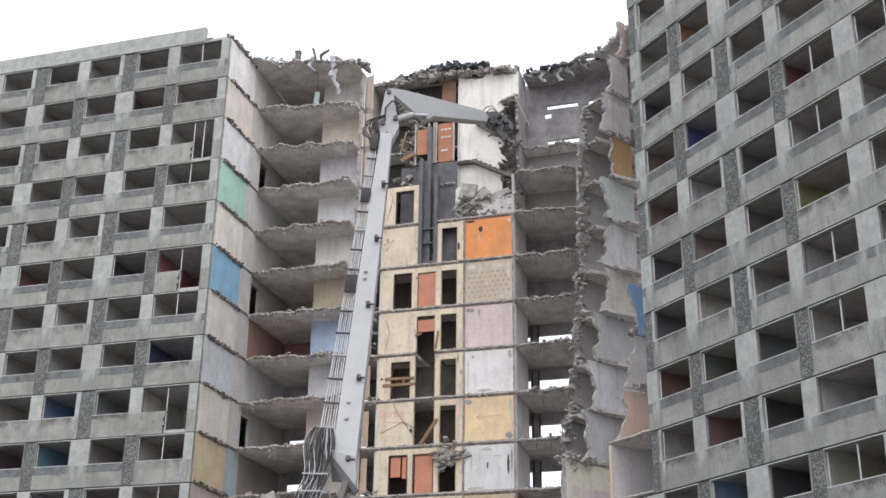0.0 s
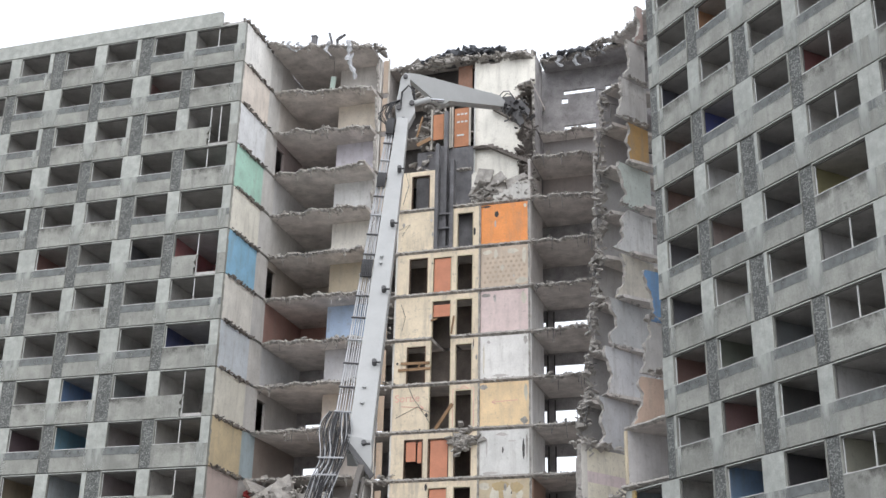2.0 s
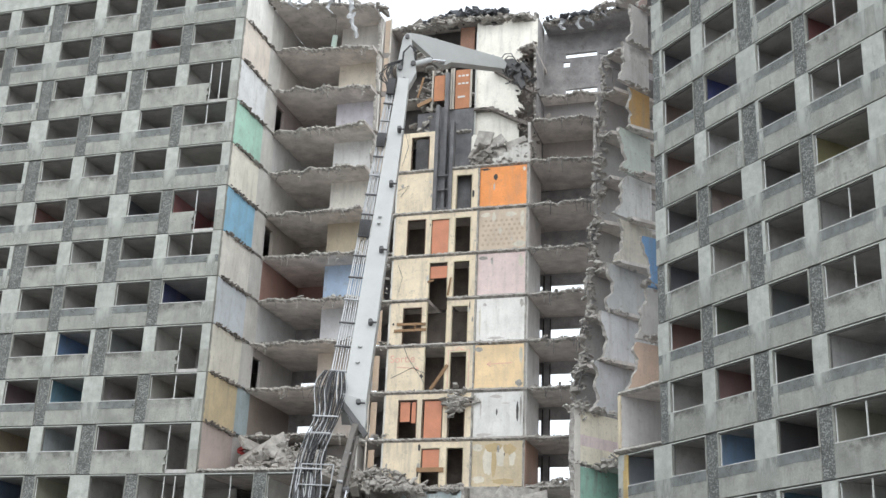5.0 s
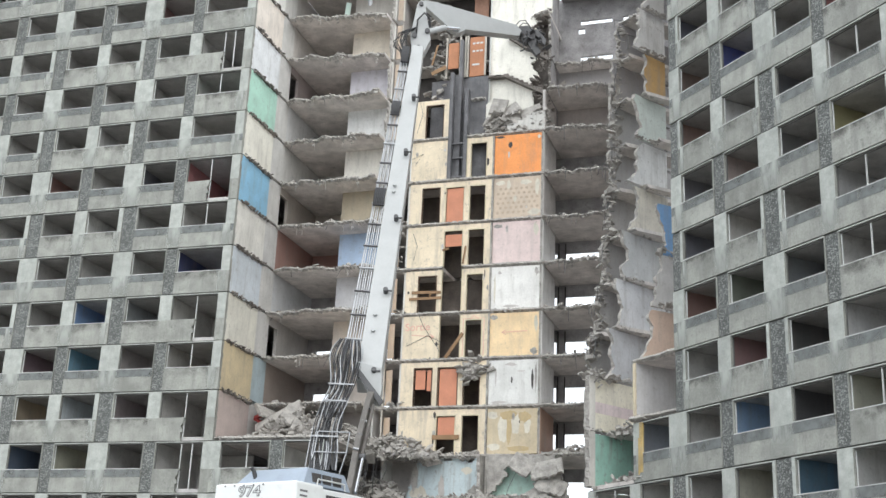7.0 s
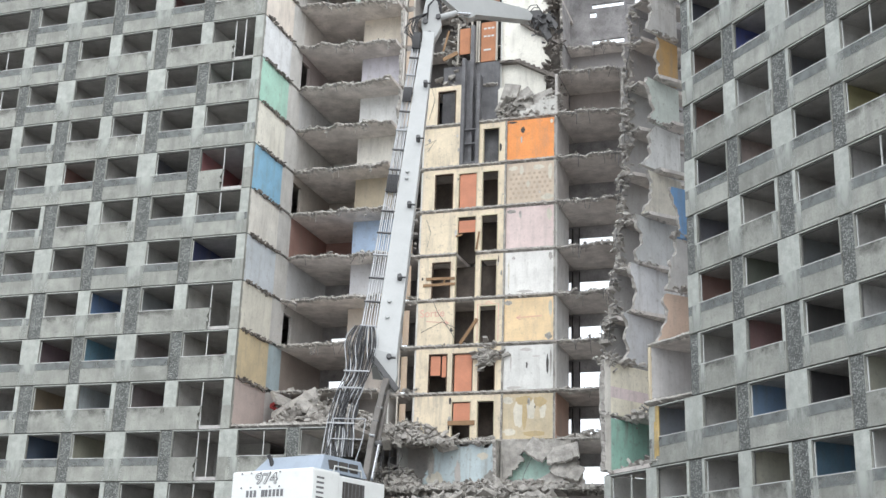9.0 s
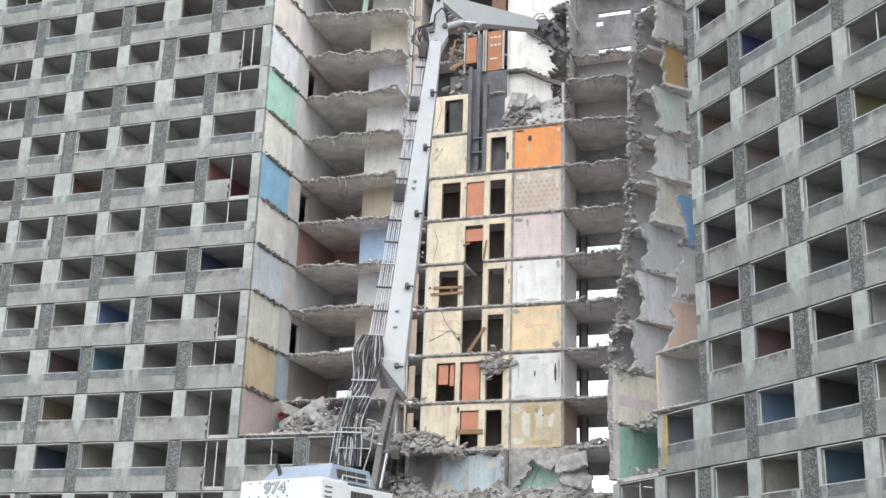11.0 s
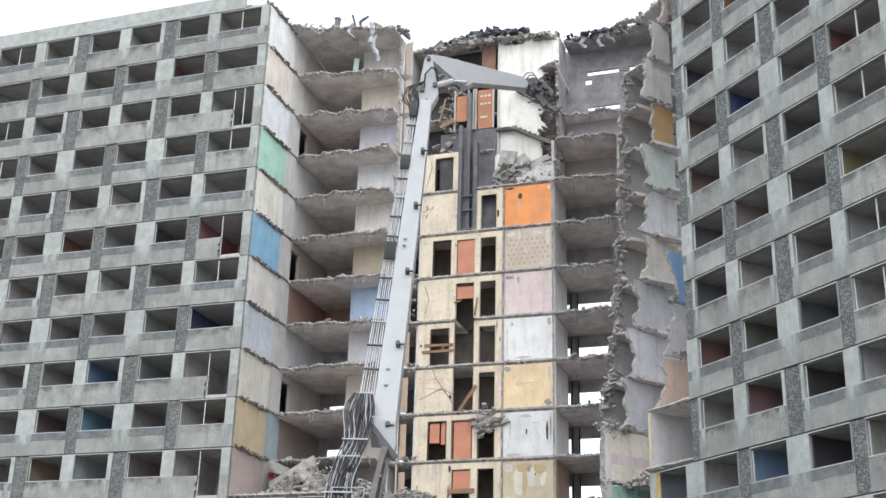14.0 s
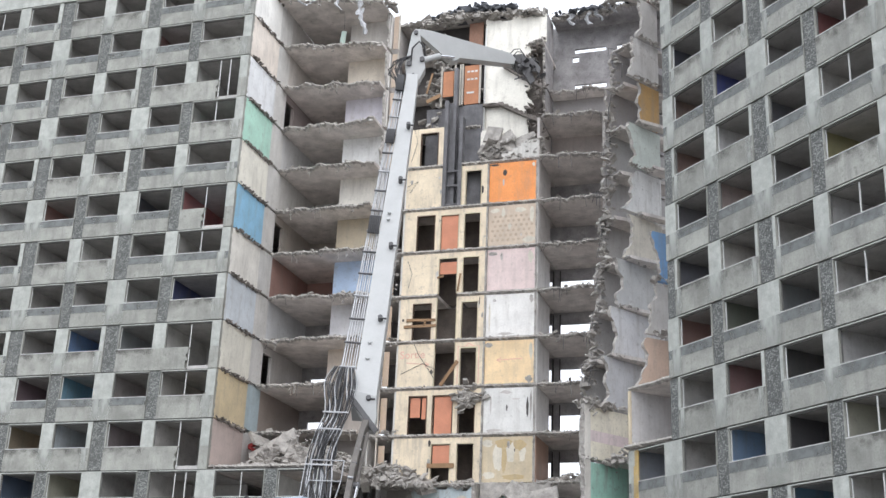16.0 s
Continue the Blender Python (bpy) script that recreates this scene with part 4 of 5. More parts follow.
g("stair_wall", holed([13.2 + .08 * i for i in range(9)], [deck(2) + .1 * i for i in range(27)],
                      lambda x, z: z < deck(2) + 2.35 - .9 * abs(x - 13.4) + .3 * noise.noise((x * 4, z * 2, 1)) and x < 13.72 + .15 * noise.noise((z * 2.5, 2, 2)), 7.35, 7.5), CREAMW)
flight(14.4, 39.2, 17.0, 37.3, 3)
flight(13.2, 36.5, 14.2, 36.45, 4, 3)
flight(14.2, 36.5, 17.0, 34.9, 5)
bm = bmesh.new()
for k in range(420):
    rnd = random.Random(k + 400)
    u = rnd.uniform(13.2, 17.2)
    h = .4 + 1.25 * math.exp(-((u - 14.2) / .8) ** 2) + 1.4 * math.exp(-((u - 16.8) / .7) ** 2)
    chunk(bm, (u, rnd.uniform(6.95, 7.9), deck(2) + rnd.random() * h), rnd.uniform(.12, .5) * (1.5 if k % 9 == 0 else 1), k)
tagged(g("stair_rubble", bm, BROKEN), kind="stuff")
for k, (u, dz, rx, ry, w) in enumerate(((14.4, 1.35, 58, -32, 2.1), (13.8, .9, 78, 22, 1.3), (15.3, 1.0, 48, 34, 1.7), (14.0, 1.9, 80, 12, 1.0), (16.1, 1.3, 66, -18, 1.3))):
    ob = g("fallen_slab", torn_slab(-w / 2, w / 2, lambda q: -.5, .6, 0, .16, 230 + k, .2), BROKEN)
    ob.matrix_basis = Matrix.Translation((u, 7.3, deck(2) + dz)) @ pose(0, 0, 0, rx, ry, 0)
stub = lambda x: deck(2) + .35 + .85 * min(1, max(0, (x - 14.9) / 1.6)) + .18 * noise.noise((x * 2.2, 3, 1)) + .08 * noise.noise((x * 7, 3, 1))
g("wall_stub", holed([14.7 + .1 * i for i in range(24)], [deck(2) + .1 * i for i in range(18)], lambda x, z: z < stub(x), 6.92, 7.06), paint(.62, .61, .58, worn=.7))
bm = bmesh.new()
for k in range(110):
    rnd = random.Random(k + 1400)
    a = rnd.random()
    chunk(bm, (16.5 + rnd.gauss(0, .22) + .25 * math.sin(a * 14), 7.85 + rnd.uniform(-.15, .2), 33.6 + 7.2 * a), rnd.uniform(.15, .45), k)
tagged(g("hanging_rubble", bm, STUB), kind="stuff")
bm = bmesh.new()
for k in range(260):
    rnd = random.Random(k + 2400)
    z = rnd.uniform(35.2, 41.8)
    chunk(bm, (10.0 + rnd.gauss(0, .28) + .35 * math.sin(z * 2.1), 8.3 + rnd.uniform(-.5, .6), z), rnd.uniform(.2, .65), k)
tagged(g("hanging_rubble", bm, BROKEN), kind="stuff")
# near-black backing: the upper core's shade painted in
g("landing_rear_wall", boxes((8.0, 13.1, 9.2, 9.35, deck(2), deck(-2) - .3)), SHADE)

# rear facade
REAR = [(1.15, 2.35), (5.5, 6.4), (7.5, 8.4), (10.0, 12.2), (16.62, 16.92), (17.42, 19.6), (20.4, 22.6)]
us = [-.0, 25.7, 18.3, 20.4, 21.1, 21.9, 18.15, 18.6] + [a for r in REAR for a in r]
zs = [0, deck(-2), 41.4, 41.72, 38.75, 39.1, 40.75, 41.15] + [a for j in range(4, 13) for a in (head(j) - .6, head(j) - 1.6)]


def rear_solid(x, z):
    if any(a < x < b for a, b in REAR) and any(head(j) - 1.6 < z < head(j) - .6 for j in range(4, 13 if x > 15 else 9)):
        return False
    if 18.15 < x < 18.6 and 40.75 < z < 41.15:
        return False
    return not ((18.3 < x < 20.4 and (41.4 < z < 41.72 or 38.75 < z < 39.1)) or (21.1 < x < 21.9 and 41.4 < z < 41.72))


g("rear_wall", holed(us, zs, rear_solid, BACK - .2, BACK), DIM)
for j in range(4, 10):
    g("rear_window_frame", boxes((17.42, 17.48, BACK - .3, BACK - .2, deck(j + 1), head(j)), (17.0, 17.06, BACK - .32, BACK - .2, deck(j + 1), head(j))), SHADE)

# storey that still keeps its facade below the rubble
facade_row(gutted, 0.55, 1, 9, COLUMNS[:2], last=6.55)
facade_row(gutted, 0.55, 1, 10, COLUMNS[:2], last=6.55)
for j in range(11, 13):
    facade_row(gutted, 0.55, 1, j, COLUMNS)
g("floor_slab", torn_slab(.6, 7.4, lambda u: .15, BACK - .2, deck(9), .2, 200, .06), SLAB)
g("broken_slab", torn_slab(7.4, 21.0, lambda u: 5.4 if u < 8.8 else 6.7 if u < 17.2 else 6.3, BACK - .2, deck(9), .2, 201, .25, .05), SLAB)
g("broken_slab", torn_slab(.6, 21, lambda u: .25 if u < 6.8 else 4.7, BACK - .2, deck(10), .2, 202, .3, .05), SLAB)
wall_u(4.0, .3, 6.8, deck(10), deck(9) - .2, PLASTER)
z0, z1 = deck(10), deck(9) - .2
g("flat_wall", holed([8.9 + .11 * i for i in range(46)], [z0 - .4 + .11 * i for i in range(30)],
                     lambda x, z: 9.15 + .85 * (z - z0) / 2.5 + .45 * noise.noise((z * 1.3, 3, 1)) + .2 * noise.noise((z * 4, 8, 1)) < x < 13.7 and z < z1 - .05 + .35 * noise.noise((x * 1.5, 5, 2)),
                     6.9, 7.1), paint(.58, .67, .70, worn=.9))
g("flat_wall", boxes((14.05, 17.6, 6.9, 7.05, z0, z1)), paint(.48, .66, .59, worn=.7))
g("room_wall", torn_wall(z0, z1, lambda z: 5.9 - .4 * (z - z0) / 2.4, 6.9, 803, .18, .25), BROKEN).matrix_basis = Matrix.Translation((13.98, 0, 0))
# slab hanging down over the green room, bitten through in an arch
def bitten(x, z):
    r = math.hypot((x - 15.85) / 1.45, (z - z0 + .5) / 2.45)
    s = math.hypot((x - 17.0) / .8, (z - z0 + .2) / 1.0)
    n = .16 * noise.noise((x * 1.9, z * 1.9, 4)) + .08 * noise.noise((x * 5, z * 5, 7))
    return min(r, s) + n > 1 and x + .5 * n < 18.9 - .35 * (z - z0)


step = .11
g("fallen_slab", holed([14.05 + step * i for i in range(47)], [z0 - .4 + step * i for i in range(30)], lambda x, z: z < z1 + .1 and bitten(x, z), 6.35, 6.55), BROKEN)
for k, (u, dz, roll, rx, w) in enumerate(((16.2, 2.1, 32, 70, 1.3), (17.6, 1.9, -12, 62, 1.8), (17.9, 1.0, 24, 66, 1.6), (16.9, .4, -30, 60, 1.4))):
    ob = g("fallen_slab", torn_slab(-w / 2, w / 2, lambda q: -.5, .5, 0, .18, 210 + k, .2), BROKEN)
    ob.matrix_basis = Matrix.Translation((u, 6.1, z0 + dz)) @ pose(0, 0, 0, rx, roll, 0)
g("room_wall", boxes((7.2, 9.7, 8.3, 8.45, z0 - .2, z1)), GREYWALL)
wall_u(7.9, 6.9, 8.3, z0 - .2, z1, PLASTER)
rebar([(14.2, 6.2, z0 + 1.5), (14.25, 6.2, z0 + .6), (13.9, 6.2, z0 + .1)])
rebar([(15.9, 6.2, z0 + 1.7), (15.5, 6.2, z0 + .9), (15.2, 6.2, z0 - .1)])
lip_debris(8.8, 13.6, lambda u: 6.7, deck(9), 77, 170, .3)
# chipped and bare spots low on the pale blue wall
for k, (x, dz, w, h) in enumerate(((9.6, .5, .5, .5), (10.9, .9, .18, .7), (12.9, .5, .45, .6), (12.4, 1.9, .3, .2), (11.6, .2, .6, .3), (9.3, 1.5, .2, .8))):
    patch(x + .5, z0 + dz, w, h, (BARE, GREYWALL, BROKEN)[k % 3], 50 + k, 6.894)

for k in range(14):
    rnd = random.Random(k + 333)
    u = rnd.uniform(7.2, 8.7)
    rebar([(u, 5.5, deck(9) - .1), (u + rnd.gauss(0, .08), 5.3, deck(9) - 1.1), (u + rnd.gauss(0, .15), 5.3, deck(9) - rnd.uniform(1.6, 2.7))])

# ---- torn end of the right wing ----
torn = thing("torn_wing_end", RIGHT, "ragged painted cross walls where the wing was bitten off", "building")


def cross(j, base, front, mat, seed, back=6.2, size=.25, bulge=0.0, name="cross_wall", turn=0.0, u=-3.8):
    z0, z1 = deck(j + 1), deck(j) - .2
    bite = lambda z: .55 * noise.noise((z * .75, seed * 1.7, 2)) + .25 * noise.noise((z * 2.3, seed * 2.9, 6)) if size > .05 else 0
    ob = part(name, torn_wall(z0, z1, lambda z: front + bite(z) + .6 * bulge * math.sin(math.pi * (z - z0) / (z1 - z0)) + base * (z1 - z) / (z1 - z0), back, seed, .2, size), mat, torn)
    ob.matrix_basis = Matrix.Translation((u, 0, 0)) @ pose(0, 0, 0, 0, 0, turn)
    return ob


W2 = {-2: (5.6, .0, .3, (.36, .28, .26)), -1: (4.5, .0, .4, (.45, .44, .43)), 0: (4.0, -.6, .6, (.62, .61, .60)), 1: (4.3, .2, .3, (.52, .33, .14)), 2: (3.5, .1, .25, (.56, .61, .57)),
      3: (4.2, -1.3, .2, (.66, .66, .65)), 4: (3.6, -.5, .5, (.62, .58, .50)), 5: (2.6, -.2, .4, (.54, .54, .53)), 6: (2.2, -.2, .3, (.64, .64, .65)), 7: (1.3, .2, .7, (.50, .51, .53)),
      8: (.12, 0, .0, (.80, .76, .64)), 9: (.12, 0, .0, (.40, .66, .56))}
for j, (front, base, bulge, c) in W2.items():
    cross(j, base, front, paint(*c, worn=.7 if j < 8 else .8), 600 + j, bulge=bulge, turn=12.4, u=-7.5, size=.13 if j < 8 else .03)
    w3 = (4.2, 4.0, 3.9, 3.6, 3.4, 3.2, 2.9, 2.6, 2.1, 1.6, 1.4, 1.2)[j + 2]
    # farther cross walls: their shading is put into darker grey paint
    if 0 <= j < 8:
        cross(j, 0, w3, paint(.30, .29, .295, worn=.8) if j < 2 else paint(.38, .37, .365, worn=.8), 640 + j, bulge=.12 + .1 * math.sin(j * 5), turn=12.4, u=-9.5, back=8.5, size=.36)
    # floor lips along the walls
    rnd = random.Random(j)
    bm = bmesh.new()
    for k in range(46):
        v = rnd.uniform(front - .2, 6.0)
        s = rnd.uniform(.1, .26)
        chunk(bm, (-7.42 - .215 * v + rnd.uniform(0, .25), v, deck(j + 1) - .1 + rnd.uniform(-.08, .1)), s, k + j * 50)
    for k in range((85 if j > 1 else 36) if 0 <= j < 8 else 0):
        v = w3 + rnd.gauss(.16, .2)
        chunk(bm, (-9.5 - .215 * v + rnd.gauss(0, .17), v, deck(j + 1) + rnd.uniform(0, 2.8)), rnd.uniform(.1, .34) * (2.0 if k % 8 == 0 else 1), k + j * 90)
    tagged(part("rubble_litter", bm, BROKEN, torn), kind="stuff")
    for k in range(4 if 0 <= j < 8 else 0):
        v, z, bm = w3 + rnd.gauss(.1, .2), deck(j) - rnd.uniform(0, 1.2), bmesh.new()
        x = -9.5 - .215 * v + rnd.gauss(0, .25)
        tube(bm, [(x, v + .3, z), (x + rnd.gauss(0, .1), v - .2, z - .05), (x + rnd.gauss(0, .2), v - .3, z - rnd.uniform(.5, 1.3))], .02, 4)
        part("reinforcing_bar", bm, STEEL, torn)
    if 0 <= j < 8:
        part("broken_slab", torn_slab(-10.6, -9.2, lambda u: w3 + .35, 8.4, deck(j), .2, 660 + j, .3), SLAB, torn)
    if 1 < j < 8:
        part("broken_slab", torn_slab(-8.6, -8.0 + .3 * (j % 2), lambda u: front + .5, 6.2, deck(j), .18, 680 + j, .25), SLAB, torn)
rnd, bm = random.Random(88), bmesh.new()
for k in range(90):
    chunk(bm, (-7.9 + rnd.gauss(.2, .45), rnd.uniform(-.1, 1.6), deck(8) - .1 + rnd.gauss(0, .16)), rnd.uniform(.12, .45), k + 7000)
tagged(part("rubble_litter", bm, BROKEN, torn), kind="stuff")
ob = part("paint_stripe", boxes((.003, .007, .3, 6, deck(9) + .85, deck(9) + 1.4)), paint(.74, .64, .64), torn)
ob.matrix_basis = Matrix.Translation((-7.5, 0, 0)) @ pose(0, 0, 0, 0, 0, 12.4)
W1 = {5: (1.5, .4, .2, (.20, .36, .60)), 6: (1.5, -.3, .25, (.56, .55, .54)), 7: (1.0, -.4, .25, (.55, .42, .34)), 8: (.10, 0, 0, (.58, .57, .57)), 9: (.10, 0, 0, (.42, .46, .52))}
for j, (front, base, bulge, c) in W1.items():
    cross(j, base, front, paint(*c), 700 + j, bulge=bulge, back=5.4, size=.12 if j < 8 else .03)
    rnd = random.Random(j)
    bm = bmesh.new()
    for k in range(30):
        chunk(bm, (-3.8 + rnd.uniform(-.2, .5), front + rnd.uniform(-.1, 1.2), deck(j + 1) + rnd.uniform(-.05, .15)), rnd.uniform(.12, .4), k + j * 51)
    tagged(part("rubble_litter", bm, BROKEN, torn), kind="stuff")
for j in (8, 9):
    part("broken_slab", torn_slab(-4.0, -.7, lambda u: .15 + .12 * (u + .7) * (j == 9), 5.4, deck(j), .2, 720 + j, .12), SLAB, torn)
part("broken_slab", torn_slab(-9.0, -4.2, lambda u: 1.3 + .3 * (u + 4.2) * -.2, 6.4, deck(9), .2, 728, .3, .05), SLAB, torn)
part("room_wall", boxes((-9.2, -3.9, 6.2, 6.36, deck(10), deck(8) - .2)), GREYWALL, torn)
rnd, bm = random.Random(89), bmesh.new()
for k in range(160):
    u = rnd.uniform(-8.4, -4.3)
    chunk(bm, (u, 1.3 - .06 * (u + 4.2) + rnd.gauss(.25, .3), deck(9) + rnd.gauss(-.05, .16)), rnd.uniform(.1, .42), k + 8000)
tagged(part("rubble_litter", bm, BROKEN, torn), kind="stuff")
part("room_wall", boxes((-3.8, -.7, 3.4, 3.55, deck(9), deck(8) - .2)), paint(.56, .56, .57), torn)
part("room_wall", boxes((-3.8, -.7, 3.4, 3.55, deck(10), deck(9) - .2)), paint(.22, .27, .34), torn)
part("timber_lining", boxes((-3.45, -3.2, -.03, .05, deck(10) + .2, deck(9) - .3), (-3.55, -3.45, -.02, .05, deck(10) + .1, deck(9) - 1.0)), material("yellowed_board", (.46, .33, .13), stain=.7, spread=.25, scale=3, stain_colour=(.5, .46, .38), streak=True), torn)
part("timber_lining", boxes((-3.98, -3.80, .02, .10, deck(9) + .1, deck(8) - .2)), paint(.62, .54, .40), torn)
part("junction_post", torn_wall(deck(10), deck(8) - .1, lambda z: -.05, .3, 730, .34, .05), paint(.62, .60, .56), torn).matrix_basis = Matrix.Translation((-7.5, 0, 0))
part("junction_post", torn_wall(deck(10), deck(8) + .2, lambda z: .10, .45, 731, .3, .08), BROKEN, torn).matrix_basis = Matrix.Translation((-7.86, 0, 0))
part("floor_slab", boxes((-7.6, -.65, .22, 8, deck(10) - .2, deck(10))), SLAB, torn)
part("room_wall", boxes((-7.9, -.65, 5.4, 5.56, 0, deck(10) - .2)), PLASTER, torn)
part("room_wall", boxes((-3.9, -3.74, .22, 5.4, 0, deck(10) - .2)), PLASTER, torn)
part("room_wall", boxes((-7.9, -7.74, .22, 5.4, 0, deck(10) - .2)), PLASTER, torn)
part("broken_slab", torn_slab(-12.6, -.7, lambda u: 6.5, 11.5, deck(-2), .3, 735, .3, .08), SLAB, torn)
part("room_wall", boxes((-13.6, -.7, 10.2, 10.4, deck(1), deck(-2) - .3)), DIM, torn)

part("cloth_strip", torn_slab(-1.6, -1.0, lambda u: 1.0, 1.5, deck(1) + 1.4, .3, 733, .2), paint(.30, .42, .62), torn)


# ---- rubble ----
def pile(name, label, m, region, count, sizes, seed, mat=BROKEN):
    rnd = random.Random(seed)
    bm = bmesh.new()
    for k in range(count):
        p = region(rnd)
        chunk(bm, p, rnd.uniform(*sizes) * rnd.choice((.5, .6, .7, 1, 1.2, 1.4)) * (2.0 if k % 37 == 0 else 1), rnd.random())
    ob = put(name, bm, mat)
    ob.matrix_basis = m
    return tagged(ob, label, "rubble", kind="stuff")


def heap(u0, u1, v0, v1, z, height):
    def region(rnd):
        u, v = rnd.uniform(u0, u1), rnd.uniform(v0, v1)
        top = height * (1 - abs(2 * (u - u0) / (u1 - u0) - 1) ** 2) * min(1, (v - v0) / 1.2 + .15)
        return (u, v, z + rnd.uniform(0, 1) ** .6 * top)
    return region


pile("rubble_heap", "grey concrete rubble heaped on a broken floor", LEFT, heap(.8, 8.2, 1.6, 6.5, deck(9), 2.0), 1000, (.12, .42), 1)
pile("rubble_heap", "concrete rubble and slab lumps heaped before the core", LEFT, heap(5.6, 11.4, 4.9, 6.8, deck(9) - .5, 1.6), 900, (.12, .5), 2)
pile("rubble_heap", "loose concrete crumbs along a floor edge", LEFT, heap(.8, 7.0, .3, 1.6, deck(9), .3), 120, (.1, .3), 3)
pile("rubble_heap", "grey rubble spilling over a collapsed room", LEFT, heap(6.8, 21.0, 4.3, 6.8, deck(10) - .3, .7), 1500, (.1, .46), 4)
pile("rubble_heap", "broken concrete lying on an open floor", LEFT, heap(17.2, 21.0, 6.6, 9.5, deck(9), .6), 320, (.1, .4), 5)
pile("rubble_heap", "broken concrete lying on the wing's open floor", RIGHT, heap(-7.2, -4.2, .3, 2.6, deck(10), .6), 300, (.1, .4), 6)
pile("rubble_heap", "grey rubble spilling down in front of the core", LEFT, heap(7.0, 21.0, 1.2, 4.8, deck(10) - 1.7, 1.15), 1800, (.12, .55), 7)
pile("rubble_heap", "coarse concrete lumps spilling between the floors", LEFT, heap(5.0, 9.8, 5.2, 6.8, deck(10) - .2, 1.7), 800, (.12, .5), 8)
for k, (u, v, dz, rx, ry, w) in enumerate(((2.9, 3.2, 1.35, 62, -28, 3.0), (4.3, 3.0, 1.15, 55, 30, 2.4), (2.0, 4.4, 1.8, 40, 12, 2.4), (5.6, 3.4, 1.0, 58, -20, 2.0))):
    bm = torn_slab(-w / 2, w / 2, lambda q: -.6, .7, .1, .2, 880 + k, .25)
    ob = put("slab_fragment", bm, BROKEN)
    ob.matrix_basis = LEFT @ Matrix.Translation((u, v, deck(9) + dz)) @ pose(0, 0, 0, rx, ry, 30 * k)
    tagged(ob, "tilted fragment of concrete floor slab in rubble", "slab fragment", "slab fragments")

# roof edge: torn felt, lumps and twisted iron
FELT = material("torn_roof_felt", (.07, .075, .085), rough=.7, spread=.3, stain=.3, stain_colour=(.25, .26, .28))


def roof_heap(label, m, u0, u1, v0, v1, z, h, count, seed, mat):
    return pile("roof_debris", label, m, heap(u0, u1, v0, v1, z, h), count * 2, (.15, .55), seed, mat)


roof_heap("dark roofing felt and lumps piled on the core", LEFT, 9.6, 15.2, 7.6, 9.0, 43.3, 1.1, 240, 21, FELT)
roof_heap("grey lumps hanging along the core roof edge", LEFT, 8.2, 16.6, 7.3, 8.2, 42.75, .75, 110, 29, BROKEN)
roof_heap("broken concrete on the torn roof edge", LEFT, .2, 7.6, 4.9, 6.2, deck(-2), .4, 150, 22, BROKEN)
roof_heap("dark felt scraps along the torn roof", LEFT, .2, 6.4, 5.3, 7.2, deck(-2), .5, 90, 23, FELT)
roof_heap("concrete crumbs along the torn roof", LEFT, 17.2, 21.6, 9.8, 10.6, deck(-2), .6, 80, 24, BROKEN)
roof_heap("grey lumps where the torn roof turns to the wing", LEFT, 20.6, 25.4, 8.4, 10.2, deck(-2), .6, 110, 30, BROKEN)
roof_heap("dark felt scraps along the torn roof", LEFT, 17.2, 25.4, 9.2, 10.6, deck(-2), .6, 110, 25, FELT)
roof_heap("dark felt scraps along the torn roof", RIGHT, -12.4, -.8, 6.8, 8.0, deck(-2), .5, 100, 27, FELT)
roof_heap("concrete crumbs along the torn roof", RIGHT, -12.4, -.8, 6.5, 7.6, deck(-2), .45, 100, 28, BROKEN)
roof_heap("broken parapet lumps at the wing's corner", LEFT, -1.4, .5, .2, 3.0, deck(-2), .3, 90, 26, BROKEN)
bm = boxes((2.78, 3.08, 4.9, 5.2, deck(-2), 44.66))
box(bm, 2.74, 3.12, 4.86, 5.24, 44.66, 44.72)
ob = put("chimney_stub", bm, SOOT)
ob.matrix_basis = LEFT
tagged(ob, "small dark chimney stub on the torn roof", "chimney")
bm = boxes((10.85, 11.6, 8.3, 9.0, 43.2, 44.05))
ob = put("chimney_stub", bm, SOOT)
ob.matrix_basis = LEFT
tagged(ob, "squat dark chimney box on the core roof", "chimney")
bm = bmesh.new()
for k in range(3):
    rnd = random.Random(k + 31)
    p = Vector((4.55 + rnd.gauss(0, .18), 4.9, deck(-2) + .25))
    tube(bm, [p, p + Vector((rnd.gauss(0, .15), rnd.gauss(0, .1), .35)), p + Vector((rnd.gauss(0, .3), rnd.gauss(0, .1), .6 + .4 * rnd.random()))], .08, 5)
ob = put("twisted_iron", bm, STEEL)
ob.matrix_basis = LEFT
tagged(ob, "tangle of twisted dark iron on the roof", "scrap metal")
